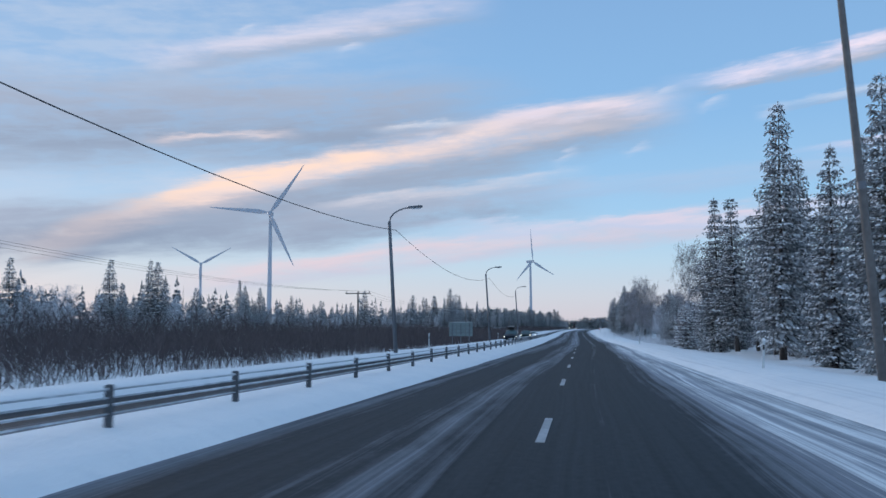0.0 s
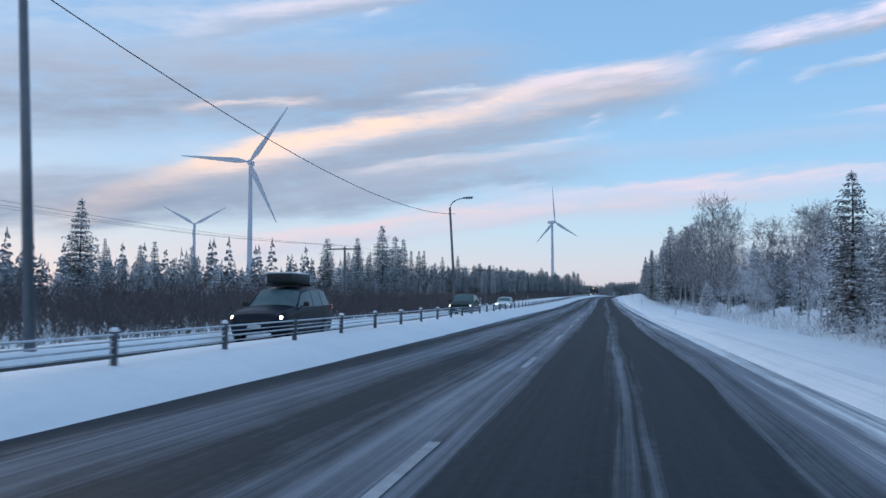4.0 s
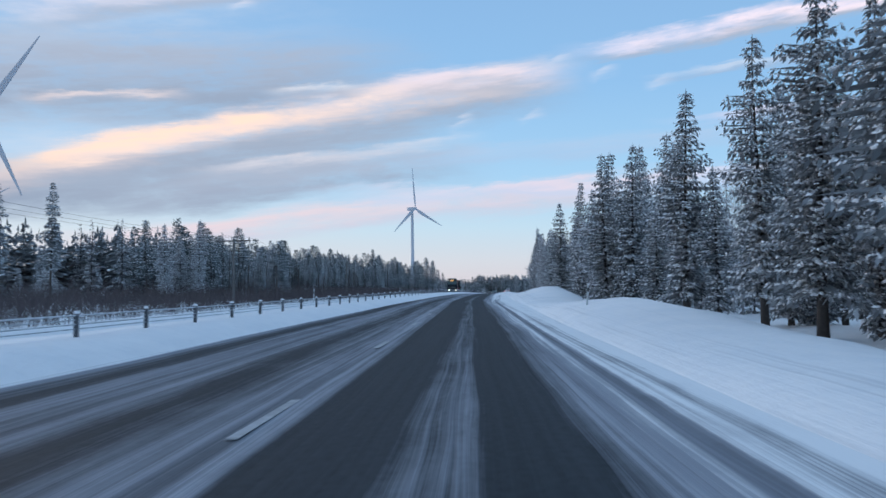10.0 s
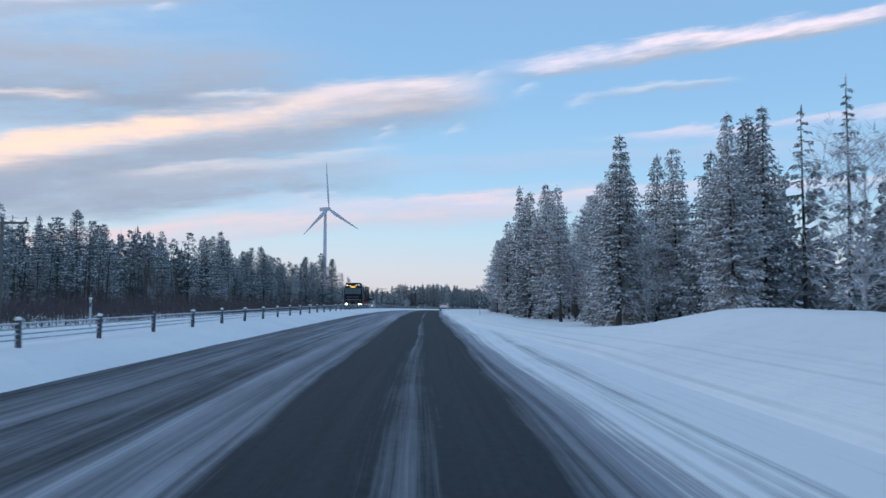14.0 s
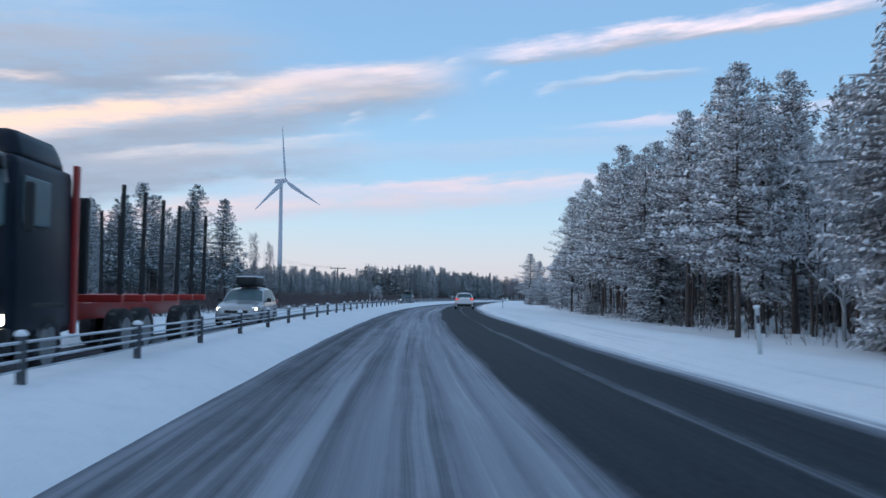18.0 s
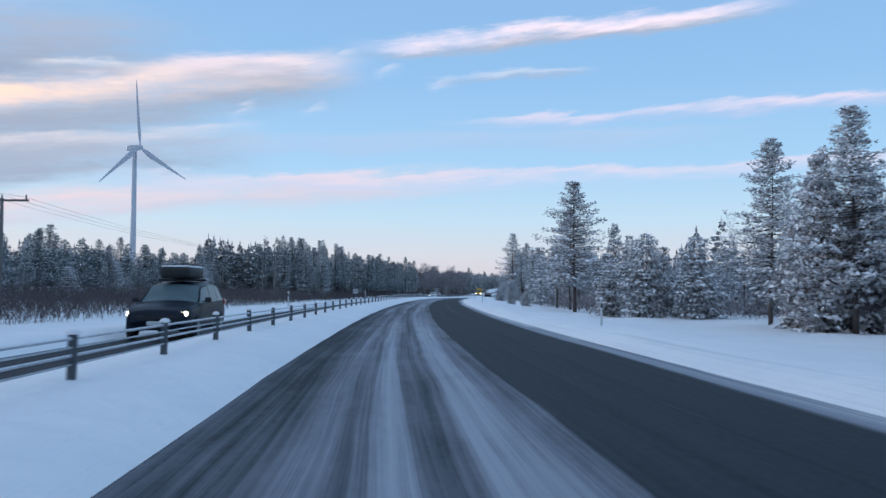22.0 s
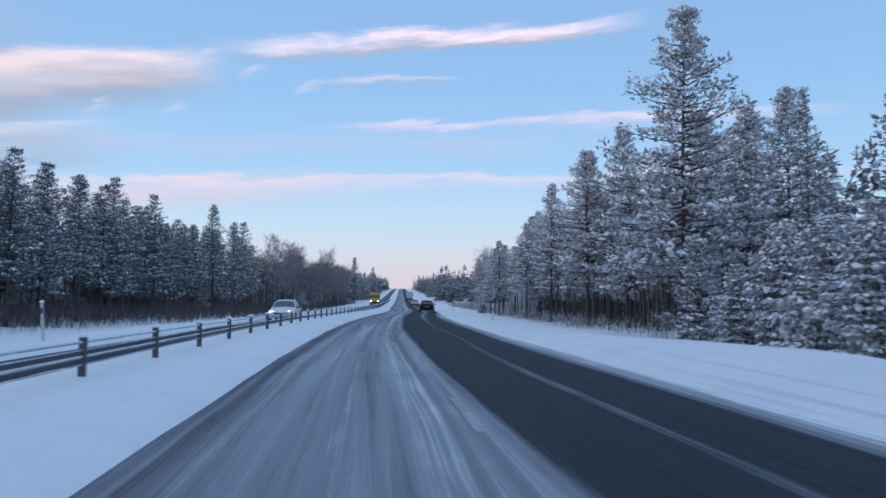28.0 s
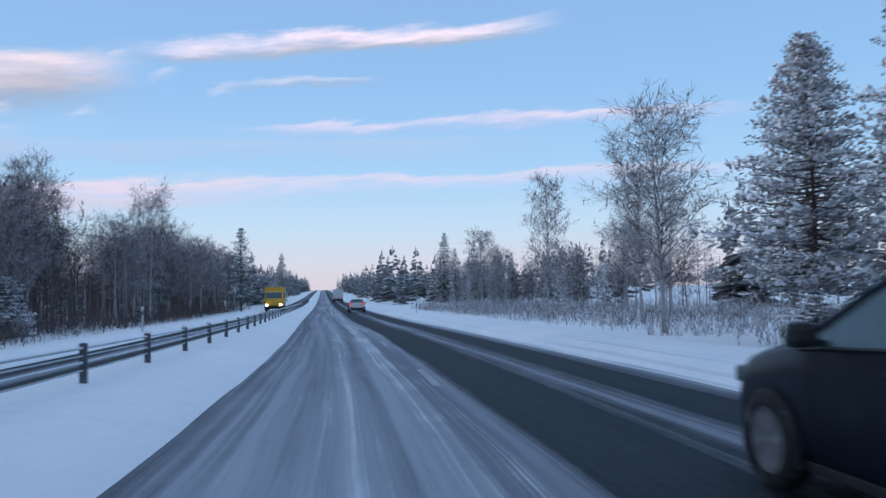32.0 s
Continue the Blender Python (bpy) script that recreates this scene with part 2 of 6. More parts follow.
def snow_material(name, dirt=0.0, ploughed=False):
    m = bpy.data.materials.new(name)
    m.use_nodes = True
    N = Nodes(m.node_tree)
    b = N.add("ShaderNodeBsdfPrincipled")
    out = N.add("ShaderNodeOutputMaterial")
    N.t.links.new(b.outputs[0], out.inputs[0])
    tc = N.add("ShaderNodeTexCoord").outputs["Object"]
    big = N.noise(tc, 0.35, 4.0, 0.55)
    mid = N.noise(tc, 2.6, 5.0, 0.6)
    fine = N.noise(tc, 22.0, 3.0, 0.6)
    c = N.mix(N.span(big, 0.3, 0.7), (0.82, 0.85, 0.89, 1), (0.90, 0.91, 0.93, 1))
    c = N.mix(N.span(mid, 0.50, 0.75, 0, 0.35), c, (0.70, 0.74, 0.80, 1))
    if dirt:
        c = N.mix(N.span(N.noise(tc, 0.9, 6.0, 0.65), 0.45, 0.7, 0, dirt, smooth=True), c, (0.30, 0.31, 0.34, 1))
    height = N.math("ADD", N.math("MULTIPLY", mid, 0.7), N.math("MULTIPLY", fine, 0.3))
    if ploughed:
        d, s, _ = N.xyz(N.add("ShaderNodeUVMap", uv_map="beside_along").outputs[0])
        lines = N.noise(N.vec(N.math("MULTIPLY", d, 2.6), N.math("MULTIPLY", s, 0.02), 0.0), 2.0, 5.0, 0.6)
        near = N.math("MULTIPLY", N.span(d, 2.8, 0.5, smooth=True), N.span(d, -0.3, 0.0))
        c = N.mix(N.math("MULTIPLY", near, N.span(lines, 0.50, 0.70, 0, 0.36, smooth=True)), c, (0.36, 0.39, 0.44, 1))
        height = N.math("ADD", height, N.math("MULTIPLY", N.math("MULTIPLY", lines, near), 0.8))
    N.put(b, "Base Color", c)
    N.put(b, "Roughness", 0.75)
    bp = N.add("ShaderNodeBump")
    N.put(bp, "Height", height)
    N.put(bp, "Strength", 0.5)
    N.put(bp, "Distance", 0.12)
    N.t.links.new(bp.outputs[0], b.inputs["Normal"])
    return m


def road_material(name, snowy_left):
    """Worn asphalt with drifted and packed snow between the wheel tracks; the UVs carry metres across and along."""
    m = bpy.data.materials.new(name)
    m.use_nodes = True
    N = Nodes(m.node_tree)
    b = N.add("ShaderNodeBsdfPrincipled")
    out = N.add("ShaderNodeOutputMaterial")
    N.t.links.new(b.outputs[0], out.inputs[0])
    u, s, _ = N.xyz(N.add("ShaderNodeUVMap", uv_map="across_along").outputs[0])
    drift = N.noise(N.vec(N.math("MULTIPLY", u, 0.25), N.math("MULTIPLY", s, 0.02), 1.0), 2.0, 3.0)
    uu = N.math("ADD", N.math("ADD", u, N.span(s, 25, 110, 1.2, 0.0)), N.math("MULTIPLY", N.math("SUBTRACT", drift, 0.5), 0.6))
    f = N.span(uu, -5.4, 7.0)
    far = N.span(s, 318, 400, smooth=True)

    def across(stops):
        return N.ramp(f, [((x + 5.4) / 12.4, v) for x, v in stops])

    # how much snow lies across the carriageway, before and after the gentle crest
    early = across([(-5.4, 1), (-4.9, 0.85), (-4.4, 0.28), (-3.8, 0.10), (-3.1, 0.40), (-2.4, 0.37), (-1.6, 0.13), (-0.9, 0.28), (-0.2, 0.46), (0.35, 0.38), (0.6, 0.04), (1.5, 0.03), (1.75, 0.20), (2.0, 0.29), (2.25, 0.20),
                    (2.45, 0.03), (3.1, 0.03), (3.4, 0.34), (3.75, 0.42), (4.1, 0.74), (4.5, 0.94), (4.95, 0.80), (5.3, 0.97), (7.0, 1)])
    late = across([(-5.4, 1), (-4.0, 0.95), (-3.75, 0.36), (-3.2, 0.28), (-2.75, 0.34), (-2.3, 0.44), (-1.75, 0.48), (-1.36, 0.58), (-1.24, 0.43), (-0.82, 0.43), (-0.64, 0.62), (-0.15, 0.58), (0.25, 0.36), (0.40, 0.08), (1.2, 0.04), (1.8, 0.05), (2.0, 0.30), (2.2, 0.05), (2.8, 0.03), (3.25, 0.05),
                   (3.5, 0.42), (3.8, 0.75), (4.3, 0.97), (7.0, 1)]) if snowy_left else early
    lay = N.mix(far, early, late)
    # barer asphalt at the start and along the long bend
    bare = N.math("ADD", N.math("MULTIPLY", N.span(s, 130, 30), 0.16), N.math("MULTIPLY", N.math("MULTIPLY", N.span(s, 520, 560, smooth=True), N.span(s, 690, 640, smooth=True)), 0.11))
    # the last stretch is rimed again, also between the tracks of the cleared lane
    rimed = N.math("ADD", N.math("MULTIPLY", N.span(s, 620, 700, smooth=True), N.span(u, 0.4, 0.1, 0, 0.09)),
                   N.math("MULTIPLY", N.span(s, 745, 800, smooth=True), N.span(N.math("ABSOLUTE", N.math("SUBTRACT", u, 2.0)), 0.75, 0.25, 0, 0.26, smooth=True)))
    lay = N.math("ADD", lay, rimed, clamp=True)
    lay = N.math("SUBTRACT", lay, N.math("MULTIPLY", bare, N.span(u, -4.6, -3.6)), clamp=True)
    streaks = N.noise(N.vec(N.math("MULTIPLY", uu, 1.25), N.math("MULTIPLY", s, 0.012), 0.0), 2.0, 7.0, 0.55)
    hair = N.noise(N.vec(N.math("MULTIPLY", uu, 7.0), N.math("MULTIPLY", s, 0.03), 5.0), 2.0, 4.0, 0.6)
    patch = N.noise(N.vec(N.math("MULTIPLY", u, 0.9), N.math("MULTIPLY", s, 0.22), 4.0), 1.5, 7.0, 0.66, 0.4)
    grit = N.noise(N.vec(u, s, 2.0), 9.0, 4.0, 0.6)
    mask = N.math("ADD", N.math("MULTIPLY", streaks, 0.38), N.math("ADD", N.math("MULTIPLY", patch, 0.38), N.math("ADD", N.math("MULTIPLY", hair, 0.14), N.math("MULTIPLY", grit, 0.10))))
    band = N.math("MULTIPLY", N.math("MULTIPLY", lay, N.math("SUBTRACT", 1.12, lay)), 4.0)
    lines = N.noise(N.vec(N.math("MULTIPLY", N.math("ADD", uu, N.math("MULTIPLY", patch, 0.03)), 4.2), N.math("MULTIPLY", s, 0.022), 9.0), 2.0, 4.0, 0.7)
    crisp = N.math("MULTIPLY", N.math("MULTIPLY", N.span(lines, 0.42, 0.66, -0.5, 0.8), band), N.math("MULTIPLY", N.span(far, 0, 1, 0.24, 0.22), N.span(u, -0.2, 1.0, 0.5, 0.7)))
    cover = N.math("ADD", N.math("ADD", lay, crisp), N.math("MULTIPLY", N.math("SUBTRACT", mask, 0.5), N.span(far, 0, 1, 0.75, 0.80)), clamp=True)
    # a furrow left by the plough's edge along the shoulder
    off = N.math("ABSOLUTE", N.math("SUBTRACT", N.math("ADD", u, N.math("MULTIPLY", N.math("SUBTRACT", patch, 0.5), 0.12)), N.span(s, 170, 295, 4.25, 4.50)))
    furrow = N.math("MULTIPLY", N.math("MULTIPLY", N.span(off, 0.20, 0.05, smooth=True), N.span(s, 325, 305)), N.span(streaks, 0.3, 0.6, 0.25, 0.62))
    cover = N.math("SUBTRACT", cover, N.math("MULTIPLY", furrow, N.span(s, 60, 150)), clamp=True)
    asphalt = N.mix(N.span(N.math("ADD", N.math("MULTIPLY", grit, 0.4), N.math("MULTIPLY", N.math("ADD", hair, streaks), 0.3)), 0.36, 0.64), (0.016, 0.022, 0.029, 1), (0.043, 0.053, 0.065, 1))
    rime = N.mix(N.span(streaks, 0.35, 0.65), (0.19, 0.21, 0.25, 1), (0.36, 0.39, 0.45, 1))
    c = N.mix(N.span(cover, 0.14, 0.52), asphalt, rime)
    c = N.mix(N.span(cover, 0.60, 0.98, smooth=True), c, (0.84, 0.87, 0.90, 1))
    N.put(b, "Base Color", c)
    N.put(b, "Roughness", N.span(cover, 0.0, 0.6, 0.78, 0.9))
    N.put(b, "Specular IOR Level", 0.15)
    bp = N.add("ShaderNodeBump")
    N.put(bp, "Height", N.math("ADD", cover, N.math("MULTIPLY", grit, 0.3)))
    N.put(bp, "Strength", 0.5)
    N.put(bp, "Distance", 0.03)
    N.t.links.new(bp.outputs[0], b.inputs["Normal"])
    return m


GROUND_SNOW = snow_material("verge_snow", 0.0, True)
ROAD = road_material("snow_streaked_asphalt", True)
OPPOSITE = road_material("wheel_worn_asphalt", False)
LINE = material("road_paint", (0.33, 0.35, 0.38), 0.7, grain=0.45, grain_scale=5)
NEEDLES = material("needles", (0.275, 0.290, 0.305), 0.8, island=0.6)
FROSTED_NEEDLES = material("frosted_needles", (0.40, 0.40, 0.415), 0.8, island=0.55)
PINE_NEEDLES = material("pine_needles", (0.34, 0.345, 0.365), 0.8, island=0.55)
DARK_PINE = material("dark_pine_needles", (0.160, 0.192, 0.205), 0.8, island=0.5)
SNOW_LOAD = material("snow_on_branches", (0.86, 0.87, 0.90), 0.8, island=0.25)
FROST = material("hoarfrost", (0.54, 0.54, 0.57), 0.85, island=0.35)
FROST_LIGHT = material("thick_hoarfrost", (0.66, 0.68, 0.72), 0.85, island=0.25)
TWIGS = material("bare_twigs", (0.085, 0.068, 0.070), 0.85, island=0.4)
WITHERED = material("rimed_twigs", (0.15, 0.13, 0.135), 0.85, island=0.4)
BROWN_TWIGS = material("brown_willow_twigs", (0.105, 0.082, 0.085), 0.85, island=0.35)
RIMED = material("rimed_birch_twigs", (0.36, 0.345, 0.365), 0.85, island=0.4)
BARK = material("spruce_bark", (0.070, 0.058, 0.052), 0.9, grain=0.45, grain_scale=6, bump=0.4)
PINE_BARK = material("pine_bark", (0.085, 0.068, 0.062), 0.9, grain=0.45, grain_scale=5, bump=0.4)
BIRCH_BARK = material("birch_bark", (0.34, 0.34, 0.35), 0.8, grain=0.4, grain_scale=4, bump=0.2)
ROPE = material("wire_rope_steel", (0.42, 0.45, 0.49), 0.6, 0.3, grain=0.3, grain_scale=5, stain=(1.7, (0.70, 0.73, 0.78), 0.50, 0.68))
GALV = material("galvanised_steel", (0.20, 0.22, 0.25), 0.55, 0.5, grain=0.25, grain_scale=5, stain=(1.3, (0.55, 0.58, 0.62), 0.58, 0.72))
POST_STEEL = material("weathered_steel", (0.095, 0.105, 0.120), 0.6, 0.4, grain=0.35, grain_scale=7)
WOOD_POLE = material("grey_pole_wood", (0.15, 0.14, 0.135), 0.85, grain=0.3, grain_scale=5, bump=0.2)
LAMP_GREY = material("lamp_post_grey", (0.17, 0.18, 0.20), 0.55, 0.4, grain=0.2, grain_scale=4)
TURBINE = material("turbine_white", (0.46, 0.48, 0.53), 0.5, grain=0.06, grain_scale=0.4)
WIRE = material("cable", (0.07, 0.07, 0.075), 0.8)
SIGN_BLUE = material("sign_panel", (0.22, 0.28, 0.28), 0.5, grain=0.2, grain_scale=3)
SIGN_WHITE = material("sign_white", (0.55, 0.58, 0.60), 0.5, grain=0.1, grain_scale=4)
WHITE_PAINT = material("white_car_paint", (0.80, 0.82, 0.84), 0.42, coat=0.25, grain=0.04, grain_scale=2, stain=(2.2, (0.60, 0.61, 0.63), 0.55, 0.8))
BLACK_PAINT = material("black_car_paint", (0.008, 0.013, 0.024), 0.4, spec=0.2, grain=0.2, grain_scale=3, stain=(2.0, (0.035, 0.038, 0.045), 0.55, 0.8))
GREEN_PAINT = material("dark_green_paint", (0.008, 0.022, 0.022), 0.4, spec=0.2, grain=0.2, grain_scale=2, stain=(2.0, (0.03, 0.04, 0.042), 0.55, 0.8))
SILVER_PAINT = material("silver_paint", (0.42, 0.43, 0.45), 0.35, 0.4, coat=0.8, grain=0.08, grain_scale=2)
YELLOW_PAINT = material("yellow_paint", (0.62, 0.36, 0.03), 0.4, coat=0.4, grain=0.15, grain_scale=2)
RED_PAINT = material("red_paint", (0.42, 0.035, 0.03), 0.4, coat=0.3, grain=0.2, grain_scale=2)
TRIM = material("black_plastic", (0.016, 0.017, 0.019), 0.65, grain=0.3, grain_scale=9)
TYRE = material("tyre_rubber", (0.018, 0.018, 0.020), 0.85, grain=0.3, grain_scale=12, stain=(4.0, (0.16, 0.17, 0.18), 0.52, 0.75))
RIM = material("wheel_alloy", (0.20, 0.205, 0.215), 0.5, 0.2, grain=0.2, grain_scale=8)
GLASS = material("tinted_glass", (0.105, 0.155, 0.170), 0.30, spec=0.25, grain=0.25, grain_scale=2.5)
TAIL = material("tail_light", (0.55, 0.012, 0.014), 0.3, emit=0.55)
TAIL_CORE = material("tail_light_core", (1.0, 0.16, 0.06), 0.3, emit=2.2)
TAIL_OFF = material("red_lens", (0.30, 0.02, 0.02), 0.25, coat=0.5)
HEAD = material("headlight", (1.0, 0.90, 0.72), 0.3, emit=6.0)
PLATE = material("plate_white", (0.62, 0.64, 0.66), 0.5)
LOG = material("log_bark", (0.10, 0.065, 0.045), 0.9, grain=0.4, grain_scale=4)


# ---------- mesh helpers ----------
def mesh_of(name, verts, faces, mats, index=None, smooth=False):
    me = bpy.data.meshes.new(name)
    me.from_pydata([tuple(v) for v in verts], [], [tuple(f) for f in faces])
    for m in mats:
        me.materials.append(m)
    if index is not None:
        me.polygons.foreach_set("material_index", list(index))
    if smooth:
        me.polygons.foreach_set("use_smooth", [True] * len(me.polygons))
    me.update()
    return me


def part(name, data, mat=None, parent=None, label="", m=None, smooth=False):
    """Links a bmesh or mesh as one object under its thing."""
    if isinstance(data, bmesh.types.BMesh):
        me = bpy.data.meshes.new(name)
        data.to_mesh(me)
        data.free()
        me.materials.append(mat)
        if smooth:
            me.polygons.foreach_set("use_smooth", [True] * len(me.polygons))
    else:
        me = data
    ob = new(name, me)
    if parent:
        ob.parent = parent
    if m is not None:
        ob.matrix_basis = m
    if label:
        tagged(ob, label)
    return ob


def box(sx, sy, sz, bevel=0.02, at=(0, 0, 0), taper=1.0):
    bm = bmesh.new()
    bmesh.ops.create_cube(bm, size=1)
    for v in bm.verts:
        k = taper if v.co.z > 0 else 1
        v.co = Vector((v.co.x * sx * k, v.co.y * sy * k, v.co.z * sz))
    if bevel:
        bmesh.ops.bevel(bm, geom=bm.edges[:], offset=bevel, segments=2, affect="EDGES", profile=0.6)
    bmesh.ops.translate(bm, verts=bm.verts, vec=at)
    return bm


def tube(points, radii, sides=8, bm=None, cap=True):
    """A tube along points, one radius a point."""
    bm = bm or bmesh.new()
    pts = [Vector(p) for p in points]
    rings = []
    for i, p in enumerate(pts):
        d = (pts[min(i + 1, len(pts) - 1)] - pts[max(i - 1, 0)]).normalized()
        ref = Vector((0, 0, 1)) if abs(d.z) < 0.9 else Vector((0, 1, 0))
        a = d.cross(ref).normalized()
        b = a.cross(d)
        r = radii[i] if isinstance(radii, (list, tuple)) else radii
        rings.append([bm.verts.new(p + (a * math.cos(k) + b * math.sin(k)) * r) for k in (2 * math.pi * j / sides for j in range(sides))])
    for r0, r1 in zip(rings, rings[1:]):
        for j in range(sides):
            bm.faces.new((r0[j], r0[(j + 1) % sides], r1[(j + 1) % sides], r1[j]))
    if cap:
        bm.faces.new(rings[0][::-1])
        bm.faces.new(rings[-1])
    return bm


# ---------- plan of the road ----------
AXIS = np.array([
    (-0.50, -90.00, -0.00),
    (-0.55, -40.00, -0.00),
    (-0.60, 0.00, -0.00),
    (-1.09, 40.00, -0.14),
    (-1.62, 79.99, -0.24),
    (-2.32, 119.97, -0.31),
    (-3.13, 159.96, -0.33),
    (-3.86, 199.95, -0.30),
    (-4.68, 239.94, -0.10),
    (-5.42, 279.94, 0.23),
    (-5.93, 309.93, 0.53),
    (-5.80, 339.94, 0.85),
    (-5.14, 369.95, 1.14),
    (-4.47, 399.96, 1.35),
    (-3.55, 429.94, 1.45),
    (-2.38, 459.88, 1.45),
    (0.26, 499.73, 1.36),
    (4.50, 539.43, 1.21),
    (10.54, 578.91, 1.04),
    (17.90, 618.17, 0.89),
    (26.46, 657.20, 0.74),
    (36.34, 695.91, 0.55),
    (47.57, 734.25, 0.24),
    (60.18, 772.16, -0.16),
    (71.21, 802.18, -0.40),
    (89.92, 859.19, -0.70),
    (114.86, 935.20, -0.70),
    (152.27, 1049.22, 0.20),
    (227.10, 1277.26, 3.60),
    (351.80, 1657.32, 8.60),
])
_chord = np.concatenate([[0], np.cumsum(np.hypot(*np.diff(AXIS[:, :2], axis=0).T))])
_slope = np.gradient(AXIS, _chord, axis=0)


def axis(s):
    """The lane divider at s metres: place and heading."""
    q = s + 90.0
    if q < 0:
        d = _slope[0] / np.hypot(*_slope[0][:2])
        return AXIS[0] + d * q, d[:2]
    if q > _chord[-1]:
        d = _slope[-1] / np.hypot(*_slope[-1][:2])
        return AXIS[-1] + d * (q - _chord[-1]) * (1, 1, 0), d[:2]
    i = min(int(np.searchsorted(_chord, q, side="right")) - 1, len(AXIS) - 2)
    h = _chord[i + 1] - _chord[i]
    a = (q - _chord[i]) / h
    p = (2 * a**3 - 3 * a**2 + 1) * AXIS[i] + (a**3 - 2 * a**2 + a) * h * _slope[i] + (3 * a**2 - 2 * a**3) * AXIS[i + 1] + (a**3 - a**2) * h * _slope[i + 1]
    d = (6 * a**2 - 6 * a) * AXIS[i] / h + (3 * a**2 - 4 * a + 1) * _slope[i] + (6 * a - 6 * a**2) * AXIS[i + 1] / h + (3 * a**2 - 2 * a) * _slope[i + 1]
    return p, d[:2] / np.hypot(*d[:2])


def spot(s, u, z=0.0):
    """The world place at s along, u to the right of the divider, z over the road."""
    p, d = axis(s)
    return Vector((p[0] + d[1] * u, p[1] - d[0] * u, p[2] + z))


def turn_at(s):
    d = axis(s)[1]
    return math.degrees(math.atan2(-d[0], d[1]))


def rail_u(s):
    return float(np.interp(s, [-60, 20, 110, 150, 230, 290, 330, 400, 500, 620, 720, 800], [-5.3, -5.4, -6.0, -6.6, -6.9, -6.3, -5.6, -5.5, -5.4, -5.0, -5.1, -5.0]))


def median_u(s):
    return rail_u(s) + float(np.interp(s, [0, 150, 300, 400, 800], [1.3, 1.9, 1.7, 1.7, 1.8]))


def right_u(s):
    return float(np.interp(s, [-60, 60, 150, 240, 300, 350, 375, 400, 800], [4.7, 4.8, 4.8, 5.5, 6.4, 6.4, 4.5, 4.2, 4.1]))


def ripple(x, y):
    return noise.noise(Vector((x * 0.23, y * 0.23, 0))) * 0.5 + noise.noise(Vector((x * 0.7, y * 0.7, 3))) * 0.22


def relief(s, u):
    """Height of the snow over the road's surface."""
    r, ru, mu = right_u(s), rail_u(s), median_u(s)
    n = ripple(s, u * 1.3)
    if mu <= u <= r:
        return -0.10
    if u > r:
        d = u - r
        base = float(np.interp(s, [0, 150, 280, 420, 560, 700, 800, 900], [-0.45, -0.55, -0.5, -0.45, -0.2, -0.3, -0.4, -0.5]))
        h = float(np.interp(d, [0, 0.2, 0.9, 2.0, 4.0, 6.5, 9.0, 40, 200, 900], [0.0, 0.10, 0.24, 0.26, 0.05, base * 0.8, base, base * 0.7, 1.0, 4.0]))
        # drifted mounds before the trees
        for s0, w0, u0, top in ((268, 16, 9.8, 0.8), (326, 20, 11.0, 1.45), (352, 10, 11.5, 1.0), (715, 8, 9.0, 0.35)):
            h += top * math.exp(-(((s - s0) / w0) ** 2) - ((u - u0) / 2.6) ** 2)
        return h + n * float(np.interp(d, [0, 1, 4, 9], [0.02, 0.07, 0.14, 0.4]))
    d = mu - u
    w = mu - ru
    lay = float(np.interp(s, [-60, 20, 120, 300, 400, 800], [0.22, 0.25, 0.42, 0.45, 0.40, 0.36]))
    if d <= w + 0.6:
        return float(np.interp(d, [0, 0.25, w * 0.6, w + 0.6], [0.0, 0.12, lay * 0.8, lay])) + n * 0.05
    e = d - w
    return float(np.interp(e, [0.6, 1.10, 1.30, 4.05, 4.4, 5.9, 9, 14, 30, 200, 900], [lay, 0.08, -0.08, -0.08, 0.22, 0.30, -0.25, -0.3, 0.2, 1.2, 5.0])) + (n * float(np.interp(e, [4.5, 8, 14], [0.05, 0.2, 0.45])) if e > 4.4 else 0)


def ground_at(s, u):
    return spot(s, u, relief(s, u))


# ---------- ground and roads ----------
def strip(name, ss, across, height, mat, uv=True, shift=lambda s: 0.0):
    """A sheet along the road; across(s) gives its stations, height(s, u) its height over the axis."""
    verts, faces, coords = [], [], []
    for s in ss:
        p, d = axis(s)
        us = across(s)
        for u in us:
            verts.append((p[0] + d[1] * u, p[1] - d[0] * u, p[2] + height(s, u)))
            coords.append((u + shift(s), s))
    n = len(us)
    for i in range(len(ss) - 1):
        for j in range(n - 1):
            a = i * n + j
            faces.append((a, a + 1, a + n + 1, a + n))
    me = mesh_of(name, verts, faces, [mat], smooth=True)
    if uv:
        lay = me.uv_layers.new(name="across_along")
        idx = np.empty(len(me.loops), dtype=np.int32)
        me.loops.foreach_get("vertex_index", idx)
        lay.data.foreach_set("uv", np.array(coords, dtype=np.float32)[idx].ravel())
    return new(name, me)


